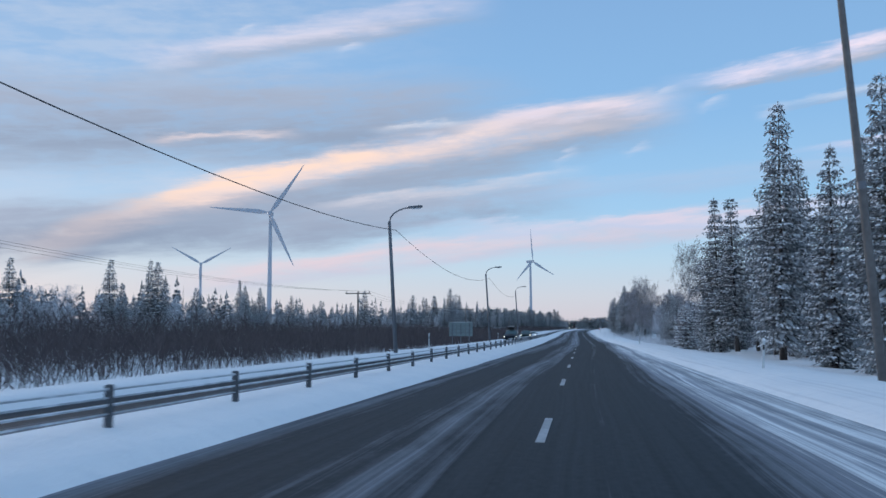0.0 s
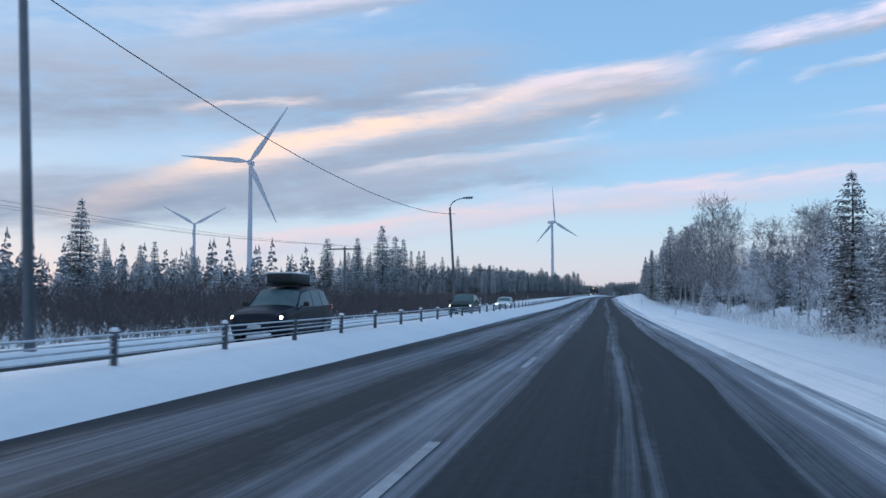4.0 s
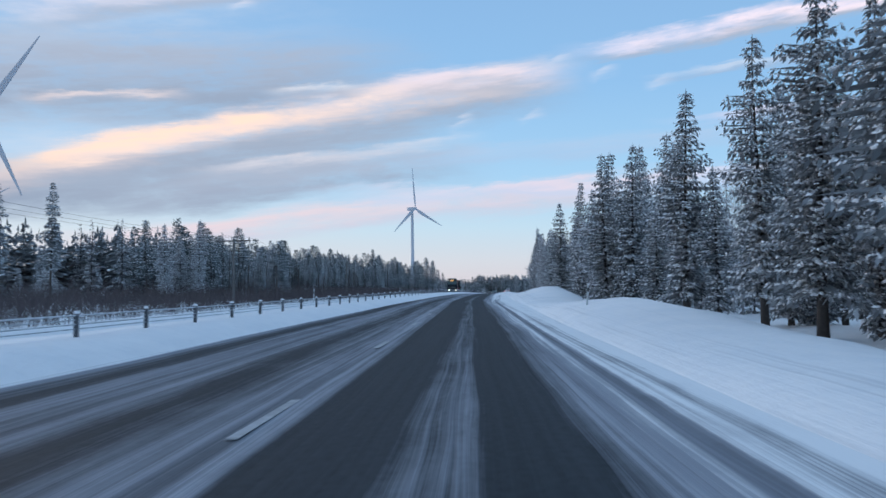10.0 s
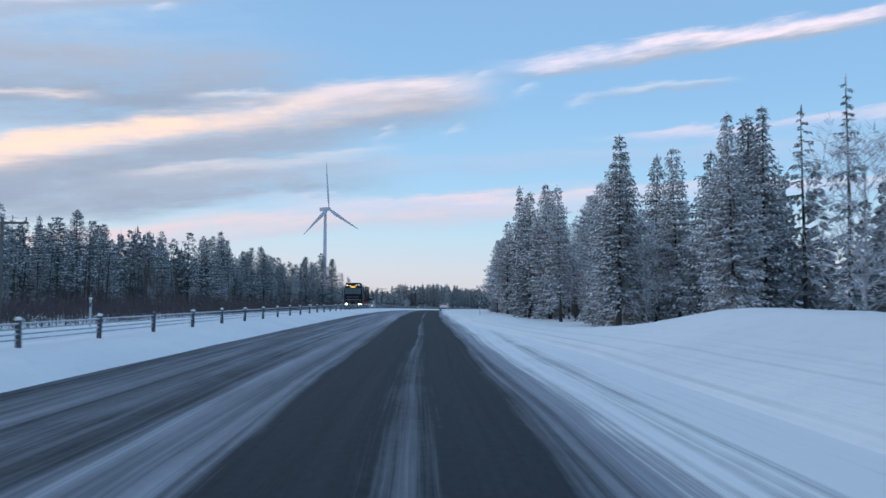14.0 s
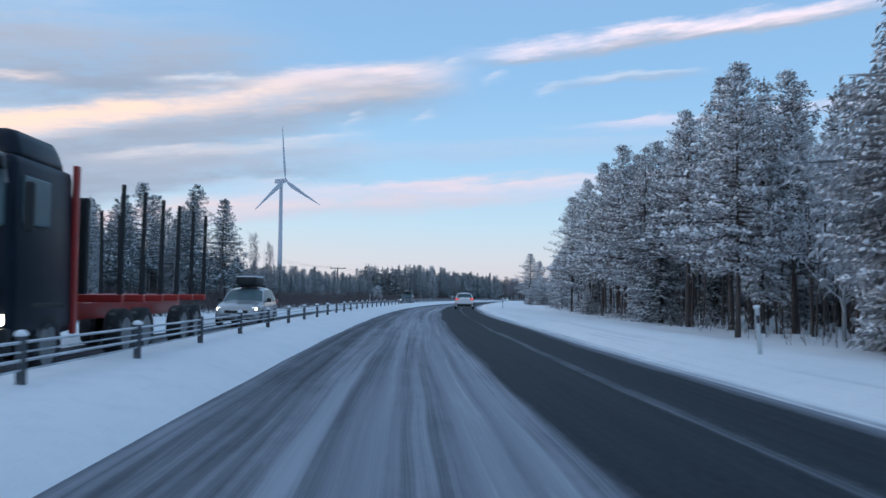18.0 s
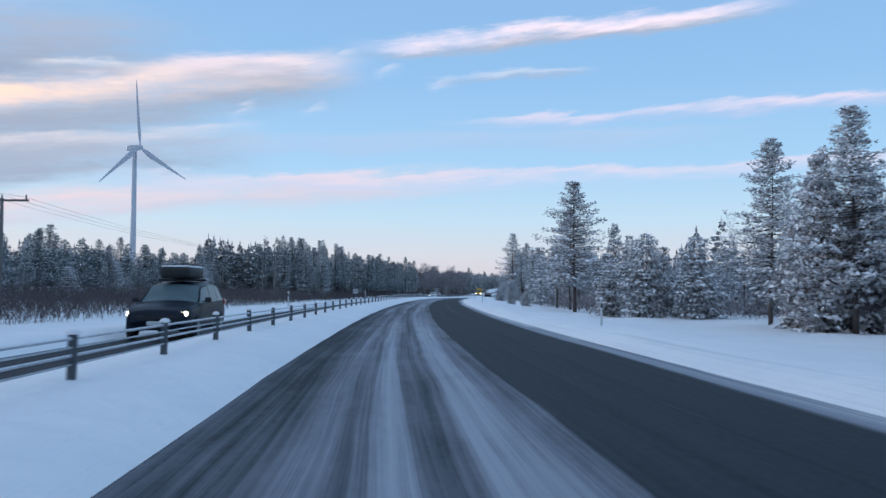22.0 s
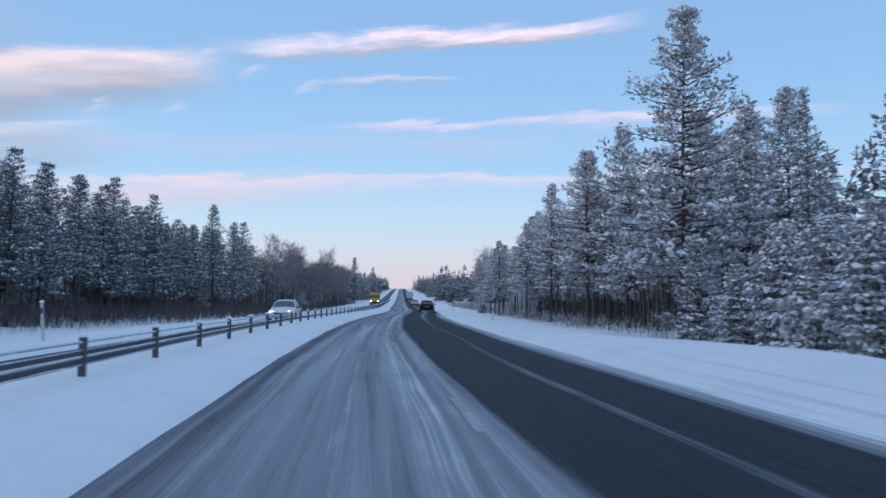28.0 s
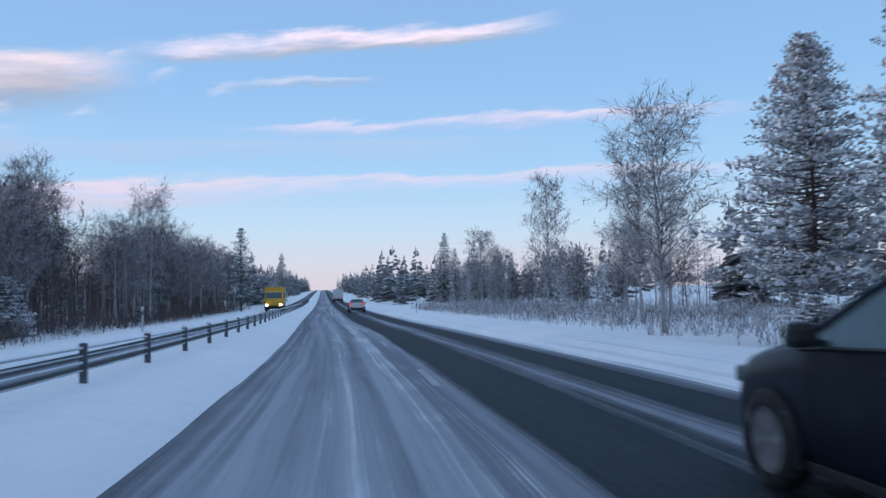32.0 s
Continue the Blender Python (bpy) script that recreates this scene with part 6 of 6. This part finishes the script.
def loft_body(root, coarse, paint, screen_mat=GLASS):
    """A car's skin from cross-sections; each row: y, floor, belt, top, half width, half roof, what lies up to the next row."""
    stations = refined(coarse)
    rings = [ring_of(row) for row in stations]
    last = len(rings[0]) - 1
    groups = {}
    for i in range(len(stations) - 1):
        what = stations[i][6]
        for j in range(last):
            if what == "screen" and j > BELT:
                key = "windscreen"
            elif what == "back" and j > BELT:
                key = "rear_window"
            elif what in ("window1", "window2") and j == BELT:
                key = what
            elif what == "screen" and j == BELT:
                key = "window1"
            elif what in ("pillar", "screen", "back") and j == BELT:
                key = "pillar" if not any(q[6] == "window2" for q in stations[i:i + 5]) else "pillar_b"
            else:
                key = "body"
            groups.setdefault(key, []).append((i, j))
    for key, cells in groups.items():
        sides = (1, -1) if key[:6] in ("window", "pillar") and key != "windscreen" else (1,)
        for only in sides:
            bm = bmesh.new()
            seen = {}

            def vert(i, j, sg):
                x, y, z = rings[i][j]
                q = (i, j, sg if j < last else 1)
                if q not in seen:
                    seen[q] = bm.verts.new((x * sg, y, z))
                return seen[q]
            for i, j in cells:
                for sg in ((1, -1) if len(sides) == 1 else (only,)):
                    a = [vert(i, j, sg), vert(i, j + 1, sg), vert(i + 1, j + 1, sg), vert(i + 1, j, sg)]
                    bm.faces.new(a if sg > 0 else a[::-1])
            if key == "body":
                for i in (0, len(rings) - 1):
                    loop = [vert(i, j, 1) for j in range(last + 1)] + [vert(i, j, -1) for j in range(last - 1, -1, -1)]
                    try:
                        bm.faces.new(loop)
                    except ValueError:
                        pass
            bmesh.ops.recalc_face_normals(bm, faces=bm.faces)
            mat = {"body": paint, "windscreen": screen_mat, "rear_window": GLASS}.get(key, TRIM if key[:8] == "pillar_b" else paint if key[:6] == "pillar" else GLASS)
            part("side_window" if key in ("window1", "window2") else "pillar" if key[:6] == "pillar" else key, bm, mat, root, smooth=True)

    for i, row in enumerate(coarse):
        if row[6] == "screen":
            for sg in (1, -1):
                line = [rings[k][BELT + 1] for k in range(i * 4, i * 4 + 9)]
                part("pillar", tube([(sg * x, y, z) for x, y, z in line], 0.030, 6), paint, root, smooth=True)
    # black surround of the side windows
    glazed = [k for k, q in enumerate(stations) if q[6] in ("window1", "window2", "pillar", "screen")]
    for sg in (1, -1):
        low = [rings[k][BELT] for k in glazed]
        part("window_trim", tube([(sg * (x + 0.004), y, z) for x, y, z in low], 0.014, 5), TRIM, root, "black strip below the windows")


def dusting(root, name, st, i0, i1, j0, label):
    """A thin quilt of snow on the upper skin between two stations."""
    bm = bmesh.new()
    grid = []
    R = random.Random(i0)
    for i in range(i0, i1 + 1):
        y, zf, zb, zt, w, rw, _ = st[i]
        row = [(rw + (w * 0.96 - rw) * 0.12, zt - (zt - zb) * 0.14), (rw * 0.80, zt - 0.012), (rw * 0.4, zt + 0.012), (0, zt + 0.018)][j0 - 4:]
        row = row + [(-x, z) for x, z in row[-2::-1]]
        k = 0.96
        grid.append([bm.verts.new((x * k, y + R.uniform(-0.03, 0.03), z + (0.040 if 0 < q < len(row) - 1 and i0 < i < i1 else 0.012))) for q, (x, z) in enumerate(row)])
    for a, b in zip(grid, grid[1:]):
        for q in range(len(a) - 1):
            bm.faces.new((a[q], b[q], b[q + 1], a[q + 1]))
    part(name, bm, SNOW_LOAD, root, label, smooth=True)


def wheel(root, x, y, r, width=0.19):
    sg = 1 if x > 0 else -1
    bm = bmesh.new()
    prof = [(-width, r * 0.62), (-width, r * 0.93), (-width * 0.85, r), (-width * 0.15, r), (0.0, r * 0.94), (0.0, r * 0.66)]
    n = 22
    rings = [[bm.verts.new((a * sg, math.cos(t) * b, math.sin(t) * b)) for a, b in prof] for t in (2 * math.pi * k / n for k in range(n))]
    for k in range(n):
        for j in range(len(prof) - 1):
            bm.faces.new((rings[k][j], rings[k][j + 1], rings[(k + 1) % n][j + 1], rings[(k + 1) % n][j]))
    w = new("wheel")
    w.parent = root
    w.matrix_basis = Matrix.Translation((x, y, r))
    part("tyre", bm, TYRE, w, smooth=True)
    bm = bmesh.new()
    c = bm.verts.new((-0.02 * sg, 0, 0))
    hub = [bm.verts.new((-0.012 * sg, math.cos(t) * r * 0.66, math.sin(t) * r * 0.66)) for t in (2 * math.pi * k / 20 for k in range(20))]
    inn = [bm.verts.new((-0.022 * sg if k % 4 < 2 else -0.012 * sg, math.cos(t) * r * 0.5, math.sin(t) * r * 0.5)) for k, t in ((k, 2 * math.pi * k / 20) for k in range(20))]
    for k in range(20):
        q = (k + 1) % 20
        bm.faces.new((hub[k], hub[q], inn[q], inn[k]))
        bm.faces.new((inn[k], inn[q], c))
    part("rim", bm, RIM, w)


def arch(root, x, y, r):
    sg = 1 if x > 0 else -1
    bm = bmesh.new()
    pts = [(math.cos(t) * r, math.sin(t) * r) for t in (math.pi * k / 14 - 0.25 + 0.0357 * k for k in range(15))]
    a = [bm.verts.new((x + 0.006 * sg, y + p, max(0.17, q + 0.30))) for p, q in pts]
    c = bm.verts.new((x + 0.006 * sg, y, 0.2))
    for k in range(14):
        bm.faces.new((a[k], a[k + 1], c))
    part("wheel_arch", bm, TRIM, root)


def hatch_stations(L, w, h):
    k, z = L / 4.05, h / 1.46
    raw = [(2.02, 0.34, 0.50, 0.58, 0.55, 0.50, "body"), (1.96, 0.24, 0.58, 0.68, 0.72, 0.66, "body"), (1.70, 0.20, 0.74, 0.80, 0.82, 0.74, "body"), (1.25, 0.20, 0.84, 0.90, 0.85, 0.76, "body"),
           (0.92, 0.19, 0.89, 0.97, 0.86, 0.76, "screen"), (0.30, 0.19, 0.92, 1.34, 0.86, 0.62, "window1"), (0.05, 0.19, 0.93, 1.41, 0.86, 0.62, "window1"), (-0.45, 0.19, 0.94, 1.455, 0.86, 0.62, "pillar"),
           (-0.53, 0.19, 0.945, 1.455, 0.86, 0.62, "window2"), (-1.18, 0.20, 0.98, 1.43, 0.86, 0.60, "pillar"), (-1.55, 0.22, 1.02, 1.385, 0.85, 0.58, "back"), (-1.83, 0.24, 0.99, 1.05, 0.84, 0.66, "body"),
           (-1.96, 0.28, 0.84, 0.90, 0.80, 0.66, "body"), (-2.02, 0.34, 0.60, 0.66, 0.76, 0.66, "body")]
    return [(a * k, b, c * z, d * z, e * w / 0.86, f * w / 0.86, t) for a, b, c, d, e, f, t in raw]


def sedan_stations(L, w, h):
    k, z = L / 4.6, h / 1.45
    raw = [(2.30, 0.34, 0.50, 0.60, 0.58, 0.50, "body"), (2.22, 0.24, 0.60, 0.70, 0.76, 0.68, "body"), (1.90, 0.20, 0.74, 0.80, 0.86, 0.76, "body"), (1.25, 0.20, 0.84, 0.92, 0.89, 0.78, "body"),
           (0.95, 0.19, 0.88, 0.97, 0.90, 0.78, "screen"), (0.20, 0.19, 0.91, 1.38, 0.90, 0.62, "window1"), (-0.35, 0.19, 0.92, 1.45, 0.90, 0.62, "pillar"), (-0.43, 0.19, 0.92, 1.45, 0.90, 0.62, "window2"),
           (-1.15, 0.20, 0.94, 1.40, 0.90, 0.60, "back"), (-1.75, 0.22, 0.96, 1.02, 0.88, 0.70, "body"), (-2.2, 0.26, 0.92, 0.98, 0.84, 0.70, "body"), (-2.30, 0.34, 0.60, 0.70, 0.78, 0.66, "body")]
    return [(a * k, b, c * z, d * z, e * w / 0.9, f * w / 0.9, t) for a, b, c, d, e, f, t in raw]


def estate_stations(L, w, h):
    k, z = L / 4.7, h / 1.75
    raw = [(2.35, 0.36, 0.60, 0.72, 0.62, 0.55, "body"), (2.27, 0.28, 0.75, 0.88, 0.80, 0.72, "body"), (1.95, 0.24, 0.92, 1.00, 0.89, 0.80, "body"), (1.20, 0.24, 1.02, 1.10, 0.92, 0.82, "body"),
           (0.98, 0.24, 1.06, 1.15, 0.93, 0.82, "screen"), (0.35, 0.24, 1.08, 1.64, 0.93, 0.70, "window1"), (-0.35, 0.24, 1.09, 1.74, 0.93, 0.70, "pillar"), (-0.43, 0.24, 1.09, 1.74, 0.93, 0.70, "window2"),
           (-1.25, 0.25, 1.11, 1.74, 0.93, 0.70, "pillar"), (-1.35, 0.25, 1.11, 1.73, 0.93, 0.69, "window2"), (-1.95, 0.26, 1.13, 1.68, 0.92, 0.66, "back"), (-2.22, 0.28, 1.12, 1.18, 0.90, 0.74, "body"),
           (-2.32, 0.32, 0.90, 0.98, 0.86, 0.72, "body"), (-2.35, 0.38, 0.62, 0.70, 0.80, 0.70, "body")]
    return [(a * k, b, c * z, d * z, e * w / 0.93, f * w / 0.93, t) for a, b, c, d, e, f, t in raw]


def car(s, u, shape, L, w, h, paint, label, oncoming=False, lit=True, roof_box=False, tail="wide", bumper=True, snow=False, category="car"):
    root = new("car")
    root.matrix_basis = Matrix.Translation(spot(s, u, 0.012)) @ pose(0, 0, 0, 0, 0, turn_at(s) + (180 if oncoming else 0))
    tagged(root, label, category)
    st = shape(L, w, h)
    loft_body(root, st, paint)
    r = 0.335 if shape is not estate_stations else 0.35
    fy, ry = L * 0.31, -L * 0.315
    for x in (w, -w):
        for y in (fy, ry):
            arch(root, x + (0.004 if x > 0 else -0.004), y, r + 0.055)
            wheel(root, x + (0.04 if x > 0 else -0.04), y, r)
    zt = h / 1.46
    for sg in (1, -1):
        m = part("wing_mirror", box(0.20, 0.13, 0.15, 0.045, (sg * (w + 0.12), L * 0.155, 0.99 * zt), 0.85), TRIM, root)
        part("mirror_arm", box(0.12, 0.05, 0.04, 0.012, (sg * (w + 0.01), L * 0.16, 0.94 * zt)), TRIM, root)
        for y in (L * 0.005, -L * 0.20):
            part("door_handle", box(0.03, 0.17, 0.035, 0.012, (sg * w * 0.985, y, 0.80 * zt)), paint, root)
        for y in (L * 0.205, -L * 0.075, -L * 0.27):
            ring = ring_of(station_at(st, y))[2:BELT + 1]
            part("door_seam", tube([(sg * (a + 0.001), b, c) for a, b, c in ring], 0.004, 4), TRIM, root)
        part("sill", box(0.03, L * 0.48, 0.07, 0.015, (sg * w * 0.955, 0, 0.235)), TRIM, root)
        part("headlight", box(0.34, 0.16, 0.13, 0.045, (sg * w * 0.70, L * 0.462, 0.66 * zt)), HEAD if oncoming else GLASS, root)
        if tail == "wide":
            lens = part("tail_light", box(0.42, 0.26, 0.19, 0.07, (sg * w * 0.79, -L * 0.462, 0.90 * zt)), TAIL if lit else TAIL_OFF, root, "lit red tail light" if lit else "")
            if lit:
                for q in (0.0, 0.045):
                    part("light_strip", box(0.24, 0.02, 0.018, 0.006, (sg * w * 0.76, -L * 0.462 - 0.13, 0.88 * zt + q)), TAIL_CORE, lens)
            part("bumper_reflector", box(0.26, 0.20, 0.11, 0.035, (sg * w * 0.80, -L * 0.480, 0.47 * zt)), TAIL_OFF, root)
        else:
            part("tail_light", box(0.19, 0.20, 0.40, 0.06, (sg * w * 0.86, -L * 0.452, 0.97 * zt), 0.7), TAIL if lit else TAIL_OFF, root, "lit red tail light" if lit else "")
            part("bumper_reflector", box(0.22, 0.05, 0.07, 0.02, (sg * w * 0.78, -L * 0.488, 0.42 * zt)), TAIL_OFF, root)
    part("grille", box(w * 1.05, 0.08, 0.13, 0.03, (0, L * 0.492, 0.56 * zt)), TRIM, root)
    part("lower_grille", box(w * 1.2, 0.10, 0.14, 0.03, (0, L * 0.480, 0.33 * zt)), TRIM, root)
    if bumper:
        part("rear_bumper_insert", box(w * 1.55, 0.16, 0.26, 0.06, (0, -L * 0.490, 0.37 * zt)), TRIM, root)
    pl_z = 0.42 * zt if tail == "wide" else 0.74 * zt
    plate = part("number_plate", box(0.44, 0.02, 0.12, 0.01, (0, -L * 0.484 - (0.075 if tail == "wide" else 0.03), pl_z)), PLATE, root)
    for k in range(6):
        part("plate_bar", box(0.035, 0.012, 0.065, 0.004, (-0.15 + k * 0.06, -L * 0.484 - (0.083 if tail == "wide" else 0.038), pl_z)), TRIM, plate)
    front = part("front_plate", box(0.44, 0.02, 0.11, 0.01, (0, L * 0.5 + 0.03, 0.44 * zt)), PLATE, root)
    part("badge", box(0.13, 0.02, 0.07, 0.03, (0, -L * 0.478 - 0.02, 0.86 * zt)), TRIM, root)
    part("rear_wiper", box(0.36, 0.02, 0.025, 0.008, (0.12, -L * 0.452, 1.06 * zt)), TRIM, root)
    part("spoiler", box(w * 1.10, 0.20, 0.035, 0.015, (0, -L * 0.395, 0.955 * h)), paint, root)
    part("high_brake_light", box(0.26, 0.03, 0.025, 0.01, (0, -L * 0.419, 0.945 * h)), TAIL_OFF, root)
    part("tailgate_seam", box(w * 1.2, 0.012, 0.012, 0.003, (0, -L * 0.484 - 0.004, 0.60 * zt)), TRIM, root)
    part("exhaust", tube([(-w * 0.5, -L * 0.46, 0.25), (-w * 0.5, -L * 0.503, 0.25)], 0.028, 8), RIM, root)
    if tail == "wide":
        part("tow_hook", tube([(0.02, -L * 0.49, 0.33), (0.02, -L * 0.525, 0.33), (0.02, -L * 0.532, 0.40)], 0.018, 6), RIM, root)
    if snow:
        dusting(root, "roof_snow", st, 6, 9, 5, "thin layer of snow on the roof")
        dusting(root, "bonnet_snow", st, 2, 4, 4, "snow left along the bonnet")
        part("window_snow", box(w * 0.9, 0.05, 0.06, 0.02, (0.1, -L * 0.448, 1.055 * zt)), SNOW_LOAD, root, "snow lying along the rear window")
    if roof_box:
        part("roof_rail", box(w * 1.25, 0.05, 0.06, 0.01, (0, L * 0.03, h + 0.05)), TRIM, root)
        part("roof_rail", box(w * 1.25, 0.05, 0.06, 0.01, (0, -L * 0.2, h + 0.05)), TRIM, root)
        part("roof_box", box(0.85, 1.9, 0.34, 0.10, (0, -L * 0.09, h + 0.26)), TRIM, root, "dark roof box dusted with snow", smooth=True)
        part("box_snow", box(0.78, 1.8, 0.05, 0.02, (0, -L * 0.09, h + 0.45)), SNOW_LOAD, root)
    return root


car(520.45, 2.36, hatch_stations, 4.55, 0.95, 1.64, WHITE_PAINT, "white hatchback with lit tail lights driving in the cleared lane", snow=True)
car(805.9, 2.27, hatch_stations, 4.25, 0.90, 1.56, BLACK_PAINT, "black hatchback with lit tail lights driving in the cleared lane", tail="tall", bumper=False, snow=True)
car(896, 2.0, hatch_stations, 4.1, 0.88, 1.50, SILVER_PAINT, "silver hatchback with lit tail lights far down the road")
LANE = 2.75
car(116.5, rail_u(116) - LANE, estate_stations, 4.8, 0.93, 1.78, BLACK_PAINT, "black estate car with headlights on and a roof box", True, False, True)
car(155.2, rail_u(155) - 2.45, estate_stations, 4.4, 0.93, 1.70, GREEN_PAINT, "dark green off-roader with headlights on in the oncoming lane", True, False)
car(186.0, rail_u(186) - 2.75, sedan_stations, 4.6, 0.90, 1.45, WHITE_PAINT, "white saloon with headlights on in the oncoming lane", True, False)
car(468.5, rail_u(468) - LANE, estate_stations, 4.5, 0.90, 1.62, SILVER_PAINT, "silver estate car with headlights on and a roof box", True, False, True)
car(565.5, rail_u(565) - LANE, estate_stations, 4.8, 0.93, 1.66, BLACK_PAINT, "dark estate car with headlights on and a roof box", True, False, True)
car(757, rail_u(757) - LANE, sedan_stations, 4.5, 0.89, 1.46, WHITE_PAINT, "white car with headlights on in the oncoming lane", True, False)


def timber_truck(s, u):
    root = new("timber_truck")
    root.matrix_basis = Matrix.Translation(spot(s, u, 0.012)) @ pose(0, 0, 0, 0, 0, turn_at(s) + 180)
    tagged(root, "empty black timber truck with red frame and upright stakes", "truck")
    cab = part("cab", box(2.5, 2.3, 2.75, 0.16, (0, -1.15, 2.05), 0.97), BLACK_PAINT, root, smooth=True)
    part("roof_fairing", box(2.35, 1.9, 0.55, 0.18, (0, -1.2, 3.6), 0.86), BLACK_PAINT, root, smooth=True)
    part("windscreen", box(2.2, 0.06, 0.85, 0.05, (0, 0.005, 2.75)), GLASS, root)
    part("sun_visor", box(2.25, 0.30, 0.16, 0.05, (0, 0.10, 3.26)), TRIM, root)
    part("destination_light", box(0.62, 0.05, 0.12, 0.02, (0, 0.26, 3.27)), material("amber_lamp", (1.0, 0.45, 0.06), 0.4, emit=2.0), root, "lit amber roof sign")
    for x in (-0.8, -0.4, 0.4, 0.8):
        part("roof_lamp", box(0.12, 0.05, 0.06, 0.02, (x, 0.02, 3.52)), HEAD, root)
    for sg in (1, -1):
        part("side_window", box(0.05, 0.95, 0.75, 0.04, (sg * 1.235, -0.75, 2.75)), GLASS, root)
        part("wing_mirror", box(0.12, 0.16, 0.75, 0.05, (sg * 1.48, 0.05, 2.6)), TRIM, root)
        part("headlight", box(0.42, 0.08, 0.18, 0.05, (sg * 0.93, 0.02, 0.95)), HEAD, root)
        part("light_bar_arm", tube([(sg * 1.15, 0.1, 2.95), (sg * 1.12, 0.14, 3.35), (sg * 0.7, 0.14, 3.5)], 0.035, 8), RIM, root)
        for y in (-1.3, -5.1, -6.45, -9.6, -10.9):
            wheel(root, sg * 1.25, y, 0.52, 0.34)
        part("mudguard", box(0.5, 1.3, 0.12, 0.04, (sg * 1.0, -1.3, 1.15)), TRIM, root)
    for k in range(5):
        part("grille_bar", box(1.7, 0.07, 0.07, 0.02, (0, 0.03, 1.25 + 0.17 * k)), TRIM if k % 2 else RIM, root)
    part("front_bumper", box(2.45, 0.24, 0.42, 0.06, (0, 0.02, 0.62)), TRIM, root)
    for x in (-1.05, -0.45, 0.45, 1.05):
        part("bull_bar", tube([(x, 0.22, 0.55), (x, 0.26, 1.5)], 0.04, 8), RIM, root)
    for z in (0.75, 1.5):
        part("bull_bar", tube([(-1.05, 0.25, z), (1.05, 0.25, z)], 0.04, 8), RIM, root)
    part("cab_edge", box(0.10, 0.14, 2.9, 0.03, (1.24, -2.28, 2.1)), RED_PAINT, root, "bright red cab edge")
    part("cab_edge", box(0.10, 0.14, 2.9, 0.03, (-1.24, -2.28, 2.1)), RED_PAINT, root, "bright red cab edge")
    part("chassis", box(0.95, 11.6, 0.35, 0.03, (0, -6.2, 0.98)), RED_PAINT, root)
    part("headboard", box(2.4, 0.14, 1.75, 0.04, (0, -3.0, 2.2)), TRIM, root)
    part("crane_base", box(1.2, 1.0, 1.5, 0.1, (0, -3.7, 2.1)), TRIM, root)
    for y in (-4.8, -6.2, -7.6, -9.0, -10.4, -11.8):
        part("bolster", box(2.5, 0.16, 0.16, 0.03, (0, y, 1.24)), RED_PAINT, root)
        for x in (-1.18, 1.18):
            part("stake", tube([(x, y, 1.25), (x * 1.03, y, 3.55)], [0.06, 0.045], 8), TRIM, root)


timber_truck(445.0, rail_u(445) - LANE)


def lorry(s, u, paint, label, oncoming):
    root = new("lorry")
    root.matrix_basis = Matrix.Translation(spot(s, u, 0.012)) @ pose(0, 0, 0, 0, 0, turn_at(s) + (180 if oncoming else 0))
    tagged(root, label, "truck")
    part("cab", box(2.3, 1.8, 1.9, 0.14, (0, 3.0, 1.75), 0.93), paint, root, smooth=True)
    part("windscreen", box(2.0, 0.06, 0.75, 0.05, (0, 3.86, 2.15)), GLASS, root)
    part("cargo_box", box(2.4, 5.2, 2.3, 0.06, (0, -0.6, 2.05)), paint if oncoming else SIGN_WHITE, root)
    part("bumper", box(2.3, 0.2, 0.4, 0.05, (0, 3.9, 0.65)), TRIM, root)
    part("frame", box(0.9, 6.6, 0.25, 0.03, (0, 0.3, 0.8)), TRIM, root)
    for sg in (1, -1):
        part("headlight", box(0.32, 0.08, 0.20, 0.05, (sg * 0.85, 4.0, 0.95)), HEAD if oncoming else GLASS, root)
        part("tail_light", box(0.25, 0.05, 0.14, 0.03, (sg * 0.95, -3.22, 0.95)), TAIL, root)
        part("wing_mirror", box(0.10, 0.12, 0.5, 0.04, (sg * 1.32, 3.8, 2.1)), TRIM, root)
        for y in (2.7, -1.9):
            wheel(root, sg * 1.15, y, 0.45, 0.28)
    part("beacon", box(0.9, 0.18, 0.14, 0.04, (0, 3.0, 2.78)), YELLOW_PAINT, root)


lorry(913, rail_u(800) - LANE, YELLOW_PAINT, "yellow lorry with headlights on in the oncoming lane", True)
lorry(1010, 2.0, SIGN_WHITE, "white box lorry far ahead on the road", False)
